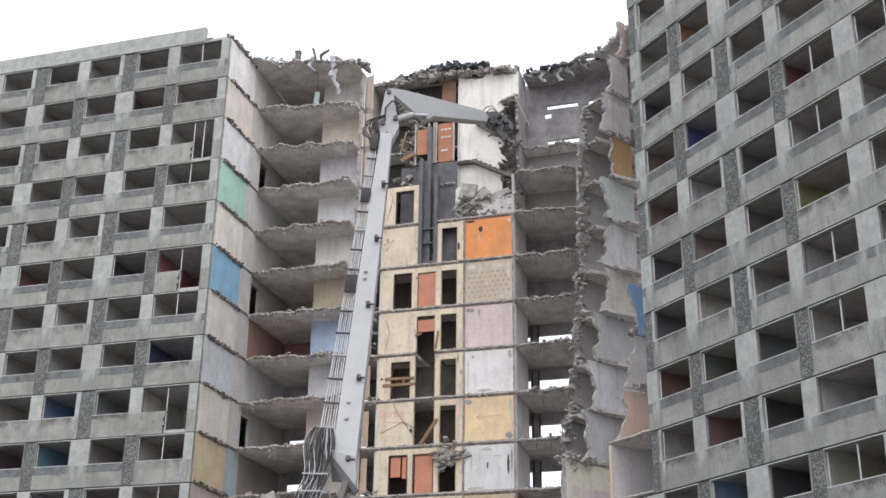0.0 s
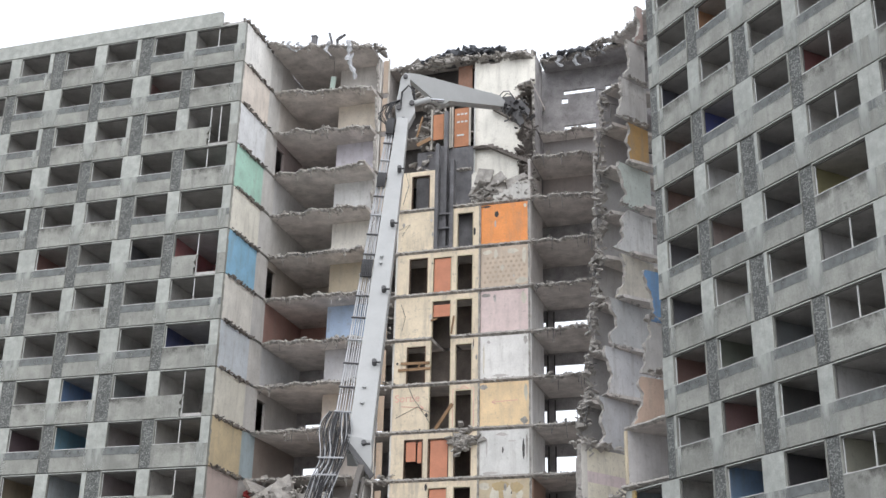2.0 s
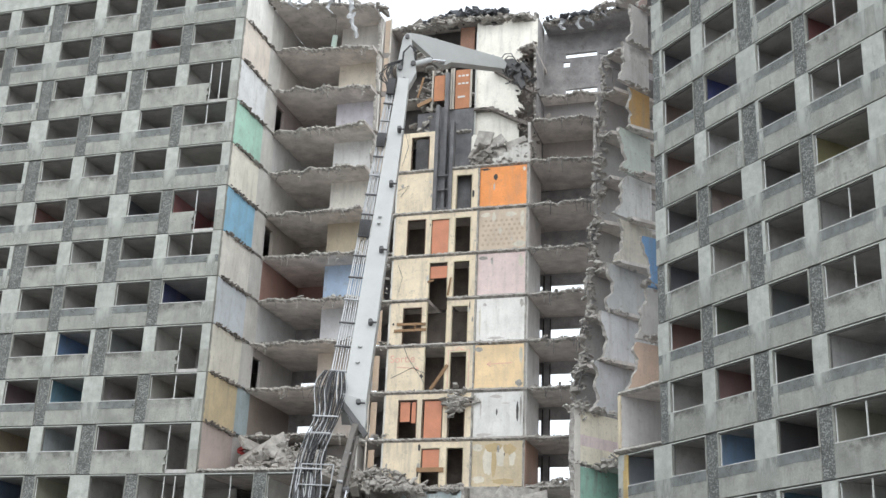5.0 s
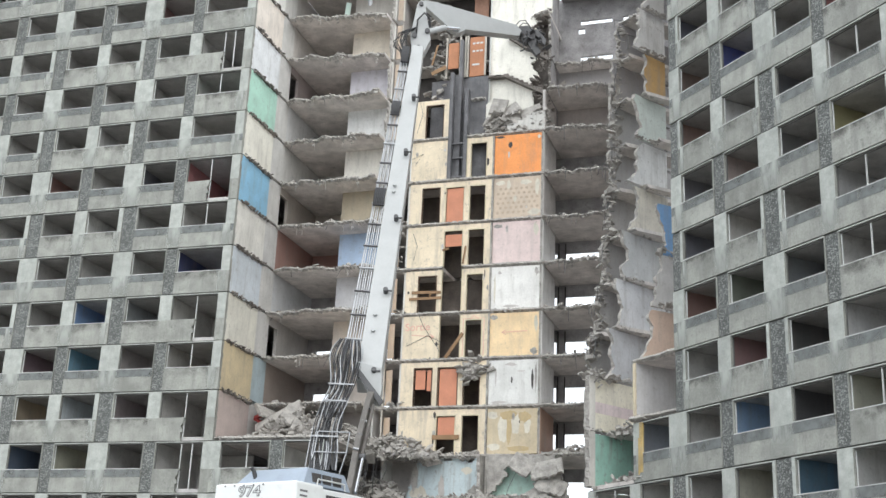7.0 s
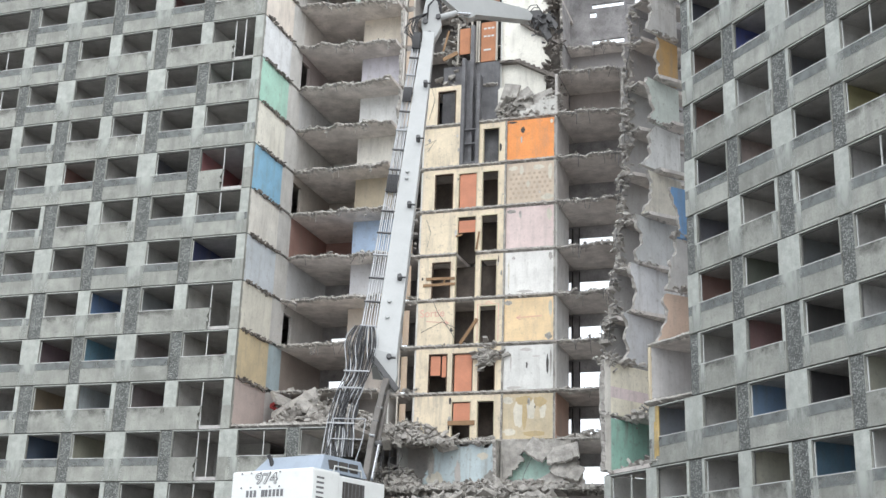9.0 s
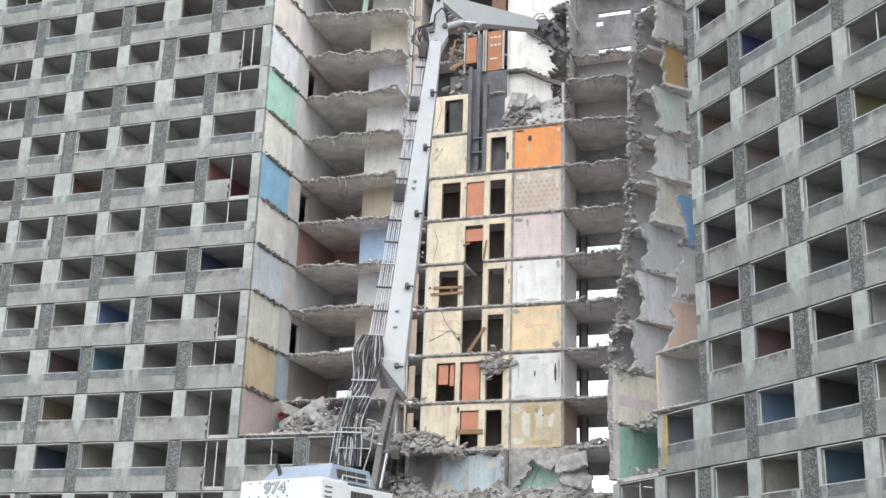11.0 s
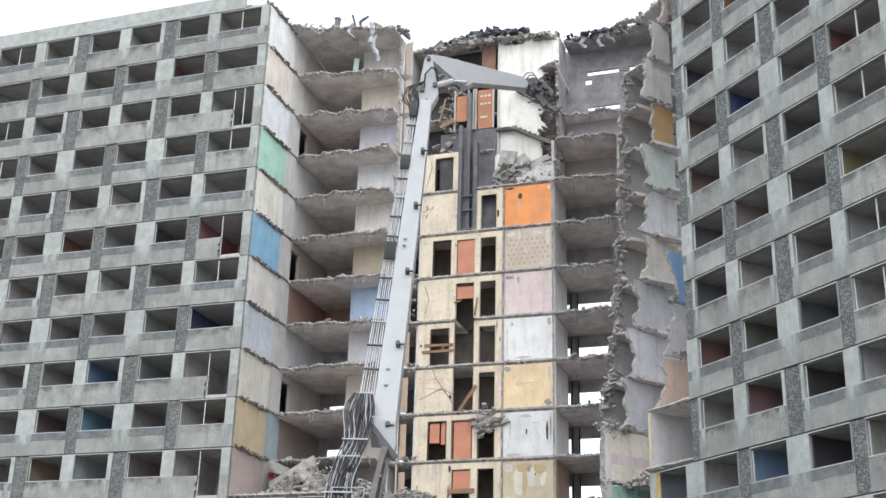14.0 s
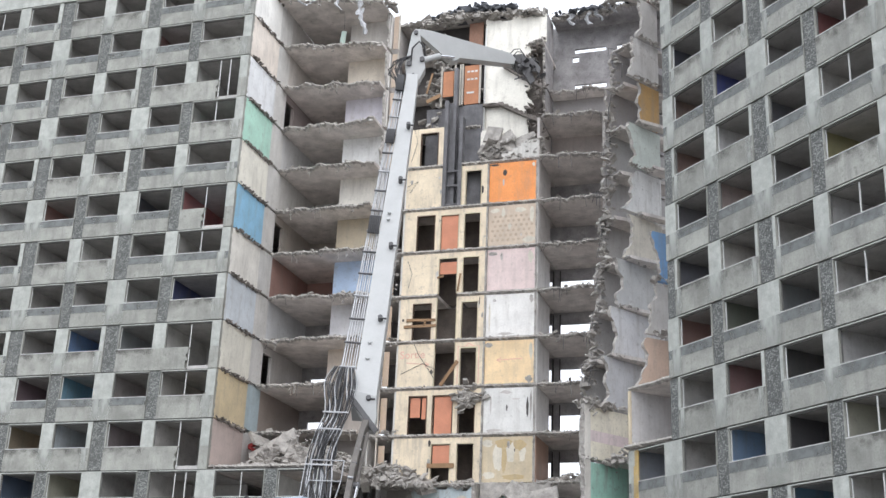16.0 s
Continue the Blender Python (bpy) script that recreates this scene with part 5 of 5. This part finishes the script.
# pale insulation hanging from the roof edge
WOOL = material("hanging_insulation", (.43, .44, .46), spread=.2, scale=4, bump=.5)
for k, (u, v, z, l) in enumerate(((2.0, 3.4, 43.45, .9), (5.6, 4.5, 43.6, 1.5), (5.9, 4.6, 42.6, 1.9), (4.4, 4.1, 43.45, 1.1), (18.2, 9.7, 43.4, .9), (19.4, 9.8, 43.4, .9), (20.2, 9.8, 43.45, .8), (21.2, 9.45, 43.5, .6), (2.6, 3.6, 43.4, .6))):
    bm, rows = bmesh.new(), []
    for q in range(19):
        f = q / 18
        w = .03 + .22 * abs(noise.noise((f * 3.1, k * 5.3, 1))) + .09 * (1 - f)
        cx, cy = u + .5 * noise.noise((f * 1.6, k * 3.1, 4)) + .2 * f, v - .12 + .15 * noise.noise((f * 2.2, k, 9))
        rows.append([bm.verts.new((cx + a * w, cy + .08 * noise.noise((f * 6, a * 2 + k, 3)) + b, z - l * f)) for a, b in ((-1, 0), (0, -.06), (1, 0), (1, .025), (0, -.03), (-1, .025))])
    for a, b in zip(rows, rows[1:]):
        for c in range(6):
            bm.faces.new([a[c], a[(c + 1) % 6], b[(c + 1) % 6], b[c]])
    for a in (rows[0], rows[-1]):
        bm.faces.new(a)
    ob = put("insulation_scrap", bm, WOOL)
    ob.matrix_basis = LEFT
    tagged(ob, "pale shred of insulation hanging from the roof edge", "insulation", "hanging insulation", "stuff")

ob = put("plasterboard_sheet", boxes((-.17, .17, -.02, .02, 0, 1.0)), paint(.50, .62, .56))
ob.matrix_basis = LEFT @ Matrix.Translation((3.98, 6.0, 41.0)) @ pose(0, 0, 0, 6, 5, 20)
tagged(ob, "pale green wall panel dangling under the torn roof", "wall panel")
bm = boxes((4.05, 4.07, 5.98, 6.0, 42.0, 43.25))
ob = put("hanging_wire", bm, STEEL)
ob.matrix_basis = LEFT
tagged(ob, "thin dark wire holding a dangling panel", "wire")
bm = bmesh.new()
for k in range(7):
    rnd = random.Random(k + 70)
    chunk(bm, (1.15 + rnd.gauss(0, .15), 4.3 + rnd.gauss(0, .1), deck(9) + .4 + .25 * k), .5, k)
ob = put("red_cloth", bm, material("faded_red_cloth", (.36, .05, .05), rough=.9, spread=.25))
ob.matrix_basis = LEFT
tagged(ob, "faded red cloth crumpled against rubble", "cloth")

# ---- demolition excavator on its mound ----
WHITE = material("white_machine_paint", (.78, .80, .80), rough=.45, spread=.04, stain=.15, stain_colour=(.5, .5, .48), bump=.03)
BOOM = material("pale_grey_boom_paint", (.45, .462, .465), rough=.5, spread=.05, stain=.2, stain_colour=(.38, .39, .40), bump=.05)
HOODP = material("blue_grey_hood_paint", (.30, .35, .42), rough=.5, spread=.06, stain=.2, stain_colour=(.2, .22, .24), bump=.05)
RUBBER = material("black_hose_rubber", (.035, .035, .038), rough=.6, bump=.05)
CHROME = material("bright_cylinder_rod", (.75, .76, .78), rough=.25, metallic=.9, spread=.03, bump=0)
PIPE = material("galvanised_pipe", (.42, .43, .45), rough=.45, metallic=.3, spread=.1, bump=.03)
GRIME = material("grimy_boom_paint", (.125, .115, .105), rough=.6, spread=.25, stain=.5, stain_colour=(.10, .09, .08))
HINK = material("outlined_lettering", (.16, .16, .17), rough=.6, bump=0)
digger = thing("demolition_excavator", Matrix.Identity(4), "white high-reach demolition excavator with a long grey boom", "excavator")


def d(name, bm, mat, parent=None, label=""):
    return put(name, bm, mat, parent or digger, label)


def prism(points, y_of, thick):
    """A plate from an outline in x and z; y_of(x) gives its near face."""
    bm = bmesh.new()
    points = [(x - .15, z + .3) if z > 30 else (x, z) for x, z in points]   # raised upper gear
    f = [bm.verts.new((x, y_of(x), z)) for x, z in points]
    r = [bm.verts.new((x, y_of(x) + thick, z)) for x, z in points]
    bm.faces.new(f)
    bm.faces.new(r[::-1])
    n = len(points)
    for i in range(n):
        bm.faces.new([f[i], r[i], r[(i + 1) % n], f[(i + 1) % n]])
    return bm


def chamfer(bm, w=.05):
    bmesh.ops.bevel(bm, geom=[e for e in bm.edges], offset=w, segments=2, affect="EDGES", profile=.6)
    return bm


# main boom: a tapered box leaning towards the block
A, B = Vector((-3.68, 52.0, 12.7)), Vector((-2.62, 59.6, 33.05))
AXIS = (B - A).normalized()
SIDEV = Vector((1, 0, 0)) - AXIS * AXIS.x
SIDEV.normalize()
FRONT = AXIS.cross(SIDEV)
if FRONT.y > 0:
    FRONT = -FRONT


def along(s, side=0.0, front=0.0):
    return A + (B - A) * s + SIDEV * side + FRONT * front


bm = bmesh.new()
rings = []
for s, w, h in ((.0, .50, .5), (.03, .53, .55), (.5, .45, .5), (.8, .39, .42), (1.0, .32, .36)):
    rings.append([bm.verts.new(along(s, a * w, b * h)) for a, b in ((-1, 1), (1, 1), (1, -1), (-1, -1))])
for a, b in zip(rings, rings[1:]):
    for i in range(4):
        bm.faces.new([a[i], a[(i + 1) % 4], b[(i + 1) % 4], b[i]])
bm.faces.new(rings[0][::-1])
bm.faces.new(rings[-1])
boom = d("boom", chamfer(bm, .04), BOOM)
# tapering toe of the boom with its pin
toe = prism([(-4.2, 13.75), (-3.12, 13.5), (-3.05, 12.55), (-3.15, 11.95), (-3.4, 12.0), (-4.12, 13.1)], lambda x: 51.5, .9)
d("boom_toe", chamfer(toe, .04), BOOM, boom)
for s in (.02, .22, .42, .62, .8):
    bm = bmesh.new()
    p = along(s, .22, .48)
    tube(bm, [p, p + FRONT * .35], .11, 10)
    tube(bm, [p + FRONT * .2, p + FRONT * .22 + SIDEV * .28], .05, 6)
    d("boom_pin", bm, STEEL, boom)
for s in (.12, .16, .5, .52):
    bm = bmesh.new()
    p = along(s, -.1, .55)
    tube(bm, [p, p + FRONT * .12], .09, 8)
    d("boom_pin", bm, BOOM, boom)
# hose tray along the boom: pipes, clamps and black sleeves
for k in range(6):
    bm = bmesh.new()
    pts = []
    for i in range(19):
        s = .10 + .87 * i / 18
        w = .54 - .2 * s
        pts.append(along(s, -w - .10 - (.62 - .30 * s) * k / 5, .35 - .1 * (k % 2)))
    tube(bm, pts, .028 if k not in (0, 5) else .04, 5)
    d("hydraulic_pipe", bm, PIPE)
for i in range(15):
    s = .10 + .86 * i / 14
    w = .54 - .2 * s
    bm = bmesh.new()
    tube(bm, [along(s, -w, .42), along(s, -w - .80 + .34 * s, .42)], .05, 6)
    d("pipe_clamp", bm, STEEL if i % 3 else PIPE)
for s0, s1 in ((.46, .51), (.745, .79), (.93, .985)):
    for k in range(6):
        bm = bmesh.new()
        pts = [along(s0 + (s1 - s0) * i / 5, -(.54 - .2 * s0) - .08 - (.58 - .30 * s0) * k / 5, .48 + .10 * math.sin(math.pi * i / 5)) for i in range(6)]
        tube(bm, pts, .06, 6)
        d("hose_sleeve", bm, RUBBER)
# head of the boom
head_plate = prism([(-2.78, 32.6), (-2.92, 33.6), (-2.64, 35.55), (-2.44, 35.85), (-2.2, 35.75), (-2.1, 35.0), (-1.86, 33.8), (-1.8, 33.4), (-2.14, 32.6)], lambda x: 59.55, .7)
headob = d("boom_head", chamfer(head_plate, .04), BOOM)
for x, z, r in ((-2.4, 35.55, .12), (-2.0, 33.9, .14), (-2.7, 33.6, .14), (-2.45, 32.9, .10)):
    bm = bmesh.new()
    tube(bm, [(x - .15, 59.40, z + .3), (x - .15, 60.4, z + .3)], r, 12)
    d("pivot_pin", bm, STEEL, headob)
bm = bmesh.new()
tube(bm, [(-2.75, 59.5, 34.00), (-2.70, 59.35, 34.80), (-2.35, 59.3, 35.20), (-2.05, 59.35, 34.90), (-2.00, 59.5, 34.40)], .05, 6)
d("head_hose", bm, RUBBER, headob)
for k in range(10):
    rnd, bm = random.Random(k + 640), bmesh.new()
    a = .07 * k
    tube(bm, [(-2.75 - .3 * a, 59.5, 34.4 - .3 * a), (-3.05 - a + rnd.gauss(0, .05), 59.3, 34.2 - .5 * a), (-3.3 - a + rnd.gauss(0, .08), 59.25, 33.4 + rnd.gauss(0, .2)),
              (-3.15 - .6 * a, 59.2, 32.7), (-2.95 - .7 * a, 59.3, 31.9)], .035, 5)
    d("head_hose", bm, RUBBER, headob)
# stick reaching over to the block, its tip sunk below the head
def sunk(points):
    return [(x, z - .15 * max(0, x + 2.2)) for x, z in points]


def sunk3(points):
    return [(x, y, z - .15 * max(0, x + 2.2)) for x, y, z in points]


stick_y = lambda x: 60.2 + (x + 2.25) * (65.4 - 60.2) / (3.4 + 2.25) - .25
stick = d("stick", chamfer(prism(sunk([(-2.46, 35.73), (-2.25, 36.0), (-1.57, 36.34), (.03, 36.97), (3.11, 38.21), (3.43, 38.03), (3.29, 37.57), (.05, 35.79), (-.18, 35.41), (-.45, 35.2), (-.75, 35.24), (-2.1, 35.62)]),
                                stick_y, .55), .03), BOOM)
for x, z in ((-1.1, 36.45), (-.1, 36.9), (2.3, 37.95)):
    bm = bmesh.new()
    tube(bm, sunk3([(x - .12, stick_y(x) + .2, z - .1), (x - .1, stick_y(x) + .2, z + .32), (x + .12, stick_y(x) + .2, z + .38), (x + .16, stick_y(x) + .2, z)]), .035, 5)
    d("lifting_eye", bm, PIPE, stick)
bm = bmesh.new()
tube(bm, [(-2.13, 59.7, 34.25), (-1.25, 60.6, 35.05)], .17, 12)
cyl = d("stick_cylinder", bm, BOOM)
bm = bmesh.new()
tube(bm, [(-1.25, 60.6, 35.05), (-0.45, 61.5, 35.50)], .09, 10)
d("cylinder_rod", bm, CHROME, cyl)
# crusher jaws and hoses at the tip
bm = prism(sunk([(3.15, 37.85), (3.3, 38.45), (3.8, 38.6), (4.3, 38.3), (4.25, 37.8), (3.75, 37.5)]), lambda x: 65.3, .7)
crusher = d("crusher", chamfer(bm, .04), STEEL)
bm = prism(sunk([(3.9, 38.4), (4.4, 38.5), (4.95, 37.9), (4.85, 37.5), (4.4, 38.0)]), lambda x: 65.4, .35)
d("upper_jaw", bm, STEEL, crusher)
bm = prism(sunk([(3.8, 38.0), (4.3, 37.9), (4.6, 37.0), (4.35, 36.75), (3.85, 37.4)]), lambda x: 65.4, .35)
d("lower_jaw", bm, STEEL, crusher)
for path in ([(2.95, 65.0, 38.00), (3.20, 64.9, 37.40), (3.35, 64.9, 37.35), (3.60, 65, 37.90)],
             [(2.85, 65.0, 38.45), (3.15, 64.9, 38.85), (3.50, 64.9, 38.95), (3.85, 65, 38.50)],
             [(3.05, 65.0, 38.40), (3.35, 64.9, 38.75), (3.65, 64.9, 38.75), (3.95, 65, 38.40)],
             [(3.30, 65.0, 37.90), (3.45, 64.9, 37.00), (3.75, 64.9, 36.90), (3.95, 65, 37.60)]):
    bm = bmesh.new()
    tube(bm, sunk3(path), .03, 6)
    d("crusher_hose", bm, RUBBER, crusher)
bm = bmesh.new()
for k in range(60):
    rnd = random.Random(k + 808)
    chunk(bm, (4.05 + rnd.gauss(0, .42), 65.5 + rnd.gauss(0, .25), 37.3 + rnd.gauss(0, .42)), rnd.uniform(.15, .42), k)
tagged(d("jaw_debris", bm, STEEL, crusher), kind="stuff")

# lower boom and its cylinder under the long section
bm = bmesh.new()
rings = []
for p, w, h in (((-3.80, 46.5, 7.2), .12, .5), ((-3.72, 48.5, 9.4), .12, .5), ((-3.58, 50.6, 11.4), .12, .4), ((-3.45, 51.8, 12.5), .16, .3)):
    rings.append([bm.verts.new((p[0] + a * w, p[1], p[2] + b * h)) for a, b in ((-1, -1), (1, -1), (1, 1), (-1, 1))])
for a, b in zip(rings, rings[1:]):
    for i in range(4):
        bm.faces.new([a[i], a[(i + 1) % 4], b[(i + 1) % 4], b[i]])
bm.faces.new(rings[0][::-1])
bm.faces.new(rings[-1])
lower = d("lower_boom", chamfer(bm, .04), GRIME)
bm = bmesh.new()
tube(bm, [(-3.50, 48.3, 9.2), (-3.36, 50.9, 11.7)], .09, 12)
c2 = d("boom_cylinder", bm, GRIME)
bm = bmesh.new()
tube(bm, [(-3.55, 46.6, 7.5), (-3.45, 48.3, 9.2)], .07, 10)
d("cylinder_rod", bm, CHROME, c2)
bm = bmesh.new()
tube(bm, [(-3.7, 48.2, 9.1), (-3.36, 48.2, 9.1)], .13, 12)
d("cylinder_collar", bm, STEEL, c2)
for k in range(4):
    bm = bmesh.new()
    q = Vector((-3.72 + .07 * k, 48.2 + .8 * k, 9.3 + .7 * k))
    tube(bm, [q + Vector((-.12, -.25, .1)), q + Vector((.1, -.25, .07))], .045, 8)
    d("hose_coupling", bm, STEEL if k % 2 else PIPE, lower)
bm = prism([(-4.2, 13.2), (-4.05, 13.35), (-2.95, 12.0), (-3.1, 11.8)], lambda x: 51.3, .25)
d("link_bar", bm, STEEL)
# bundles of hoses falling from the tray to the body
for k in range(36):
    rnd = random.Random(k + 11)
    a = (k - 17.5) / 17.5 + rnd.gauss(0, .05)
    top = along(.10, -1.05 + .42 * a, .4)
    p = [top, Vector((top.x - .05 + .25 * a, 51.6, 13.9 + rnd.uniform(-.2, .2))), Vector((-4.72 + .48 * a + rnd.gauss(0, .08), 51.0 + rnd.gauss(0, .1), 12.6)), Vector((-4.95 + .50 * a, 50.6, 11.7)),
         Vector((-5.15 + .52 * a + rnd.gauss(0, .13), 50.0 + rnd.gauss(0, .15), 10.6)), Vector((-5.15 + .55 * a + rnd.gauss(0, .06), 49.4, 9.6)), Vector((-5.1 + .52 * a + rnd.gauss(0, .08), 48.6, 8.4))]
    smooth = []
    for i in range(len(p) - 1):
        q0, q1, q2, q3 = p[max(i - 1, 0)], p[i], p[i + 1], p[min(i + 2, len(p) - 1)]
        for s in (0, .25, .5, .75):
            smooth.append(.5 * ((2 * q1) + (q2 - q0) * s + (2 * q0 - 5 * q1 + 4 * q2 - q3) * s * s + (3 * q1 - q0 - 3 * q2 + q3) * s ** 3))
    bm = bmesh.new()
    tube(bm, [q + Vector((0, rnd.gauss(0, .015), 0)) for q in smooth], .026 if k % 3 else .022, 5)
    d("hydraulic_hose", bm, RUBBER if k % 5 else PIPE)
for x0, x1, y, z in ((-5.4, -4.1, 50.95, 12.55), (-5.5, -4.35, 50.55, 11.75), (-5.8, -4.5, 49.7, 10.1)):
    bm = boxes((x0 + .1, x1 - .1, y - .2, y - .12, z - .03, z + .03))
    d("hose_bracket", bm, PIPE)
bm = bmesh.new()
for x in (-5.75, -4.45):
    tube(bm, [(x, 48.6, 8.2), (x + .25, 49.2, 9.4), (x + .3, 49.6, 10.3)], .026, 6)
tube(bm, [(-5.5, 49.2, 9.4), (-4.2, 49.2, 9.4)], .026, 6)
tube(bm, [(-5.45, 49.6, 10.3), (-4.15, 49.6, 10.3)], .026, 6)
d("guard_rail", bm, PIPE)

# superstructure: counterweight, hood, side panels
BODY = pose(-5.26, 42.3, -.07, 0, 0, -33.5)


def b(name, bm, mat, parent=None, label=""):
    ob = d(name, bm, mat, parent, label)
    if parent is None:
        ob.matrix_basis = BODY
    return ob


weight = b("counterweight", chamfer(boxes((-3.8, 0, 0, 1.5, 5.2, 7.40)), .09), WHITE, label="white painted counterweight with dark numerals")
house = b("engine_housing", chamfer(boxes((-3.7, -.06, 1.5, 4.2, 5.2, 7.30)), .05), WHITE)
bm = bmesh.new()
vs = [bm.verts.new(p) for p in ((-3.4, .5, 7.36), (-.12, .5, 7.36), (-.12, 3.2, 7.36), (-3.4, 3.2, 7.36), (-2.95, .9, 7.98), (-.3, .9, 7.98), (-.3, 3.0, 7.98), (-2.95, 3.0, 7.98))]
for f in ((0, 1, 5, 4), (1, 2, 6, 5), (2, 3, 7, 6), (3, 0, 4, 7), (4, 5, 6, 7), (3, 2, 1, 0)):
    bm.faces.new([vs[i] for i in f])
b("upper_frame", chamfer(boxes((-3.1, -.4, 4.2, 6.4, 5.2, 6.2)), .05), HOODP)
hood = b("hood", chamfer(bm, .04), HOODP)
bm = bmesh.new()
tube(bm, [(-2.55, .75, 7.6), (-2.65, .7, 7.92), (-2.7, .62, 8.05)], .08, 10)
b("exhaust_stub", bm, RUBBER)
for k in range(11):
    z = 5.35 + .17 * k
    b("louvre", boxes((-.07, -.02 + .022, .22, .62, z, z + .07)), HINK)
b("air_grille", boxes((-.06, -.03, 1.72, 2.95, 6.1, 7.1)), SHADE)
for k in range(6):
    b("grille_bar", boxes((-.055, -.02, 1.8 + .21 * k, 1.83 + .21 * k, 6.1, 7.1)), HINK)
for k in range(3):
    b("hood_grille", boxes((-.235, -.15, 1.05 + .58 * k, 1.5 + .58 * k, 7.47, 7.8)), SHADE)
for k in range(5):
    for z in (7.31, 6.80):
        bm = bmesh.new()
        tube(bm, [(-3.3 + .45 * k, -.03, z), (-3.3 + .45 * k, .03, z)], .03, 8)
        b("bolt_head", bm, HINK)
lettering("974", .52, BODY @ Matrix.Translation((-2.65, -.012, 6.92)) @ pose(0, 0, 0, 90, 0, 0) @ Matrix.Diagonal((1.35, 1, 1, 1)), HINK, digger, "model_numerals", .02)
lettering("974", .52, BODY @ Matrix.Translation((-2.65, -.020, 6.92)) @ pose(0, 0, 0, 90, 0, 0) @ Matrix.Diagonal((1.35, 1, 1, 1)), WHITE, digger, "numeral_faces", -.012)
for k, w in enumerate((.16, .16, .16, .0, .2, .16, .16, .16, .16, .16)):
    if w:
        b("lettering_bar", boxes((-3.05 + .18 * k, -2.93 + .18 * k + (w - .16), -.012, -.004, 6.46, 6.70)), HINK)
lettering("974", .45, BODY @ Matrix.Translation((-.052, 1.75, 5.0)) @ pose(0, 0, 0, 90, 0, 90), HINK, digger, "model_numerals")
bm = bmesh.new()
tube(bm, [(-.08, 1.2, 7.36), (-.08, 1.25, 7.6), (-.08, 2.75, 7.6), (-.08, 2.8, 7.36)], .03, 6)
b("deck_rail", bm, FRAME)
b("slew_ring", boxes((-3.0, -1.0, 2.0, 5.0, 4.9, 5.2)), STEEL)
for x in (-3.6, -.75):
    bm = bmesh.new()
    outline = [(0.2, 3.95), (-.25, 4.4), (.2, 4.9), (6.8, 4.9), (7.25, 4.4), (6.8, 3.95)]
    f = [bm.verts.new((x, y, z)) for y, z in outline]
    r = [bm.verts.new((x + .8, y, z)) for y, z in outline]
    bm.faces.new(f)
    bm.faces.new(r[::-1])
    for i in range(6):
        bm.faces.new([f[i], f[(i + 1) % 6], r[(i + 1) % 6], r[i]])
    b("crawler_track", bm, STEEL)
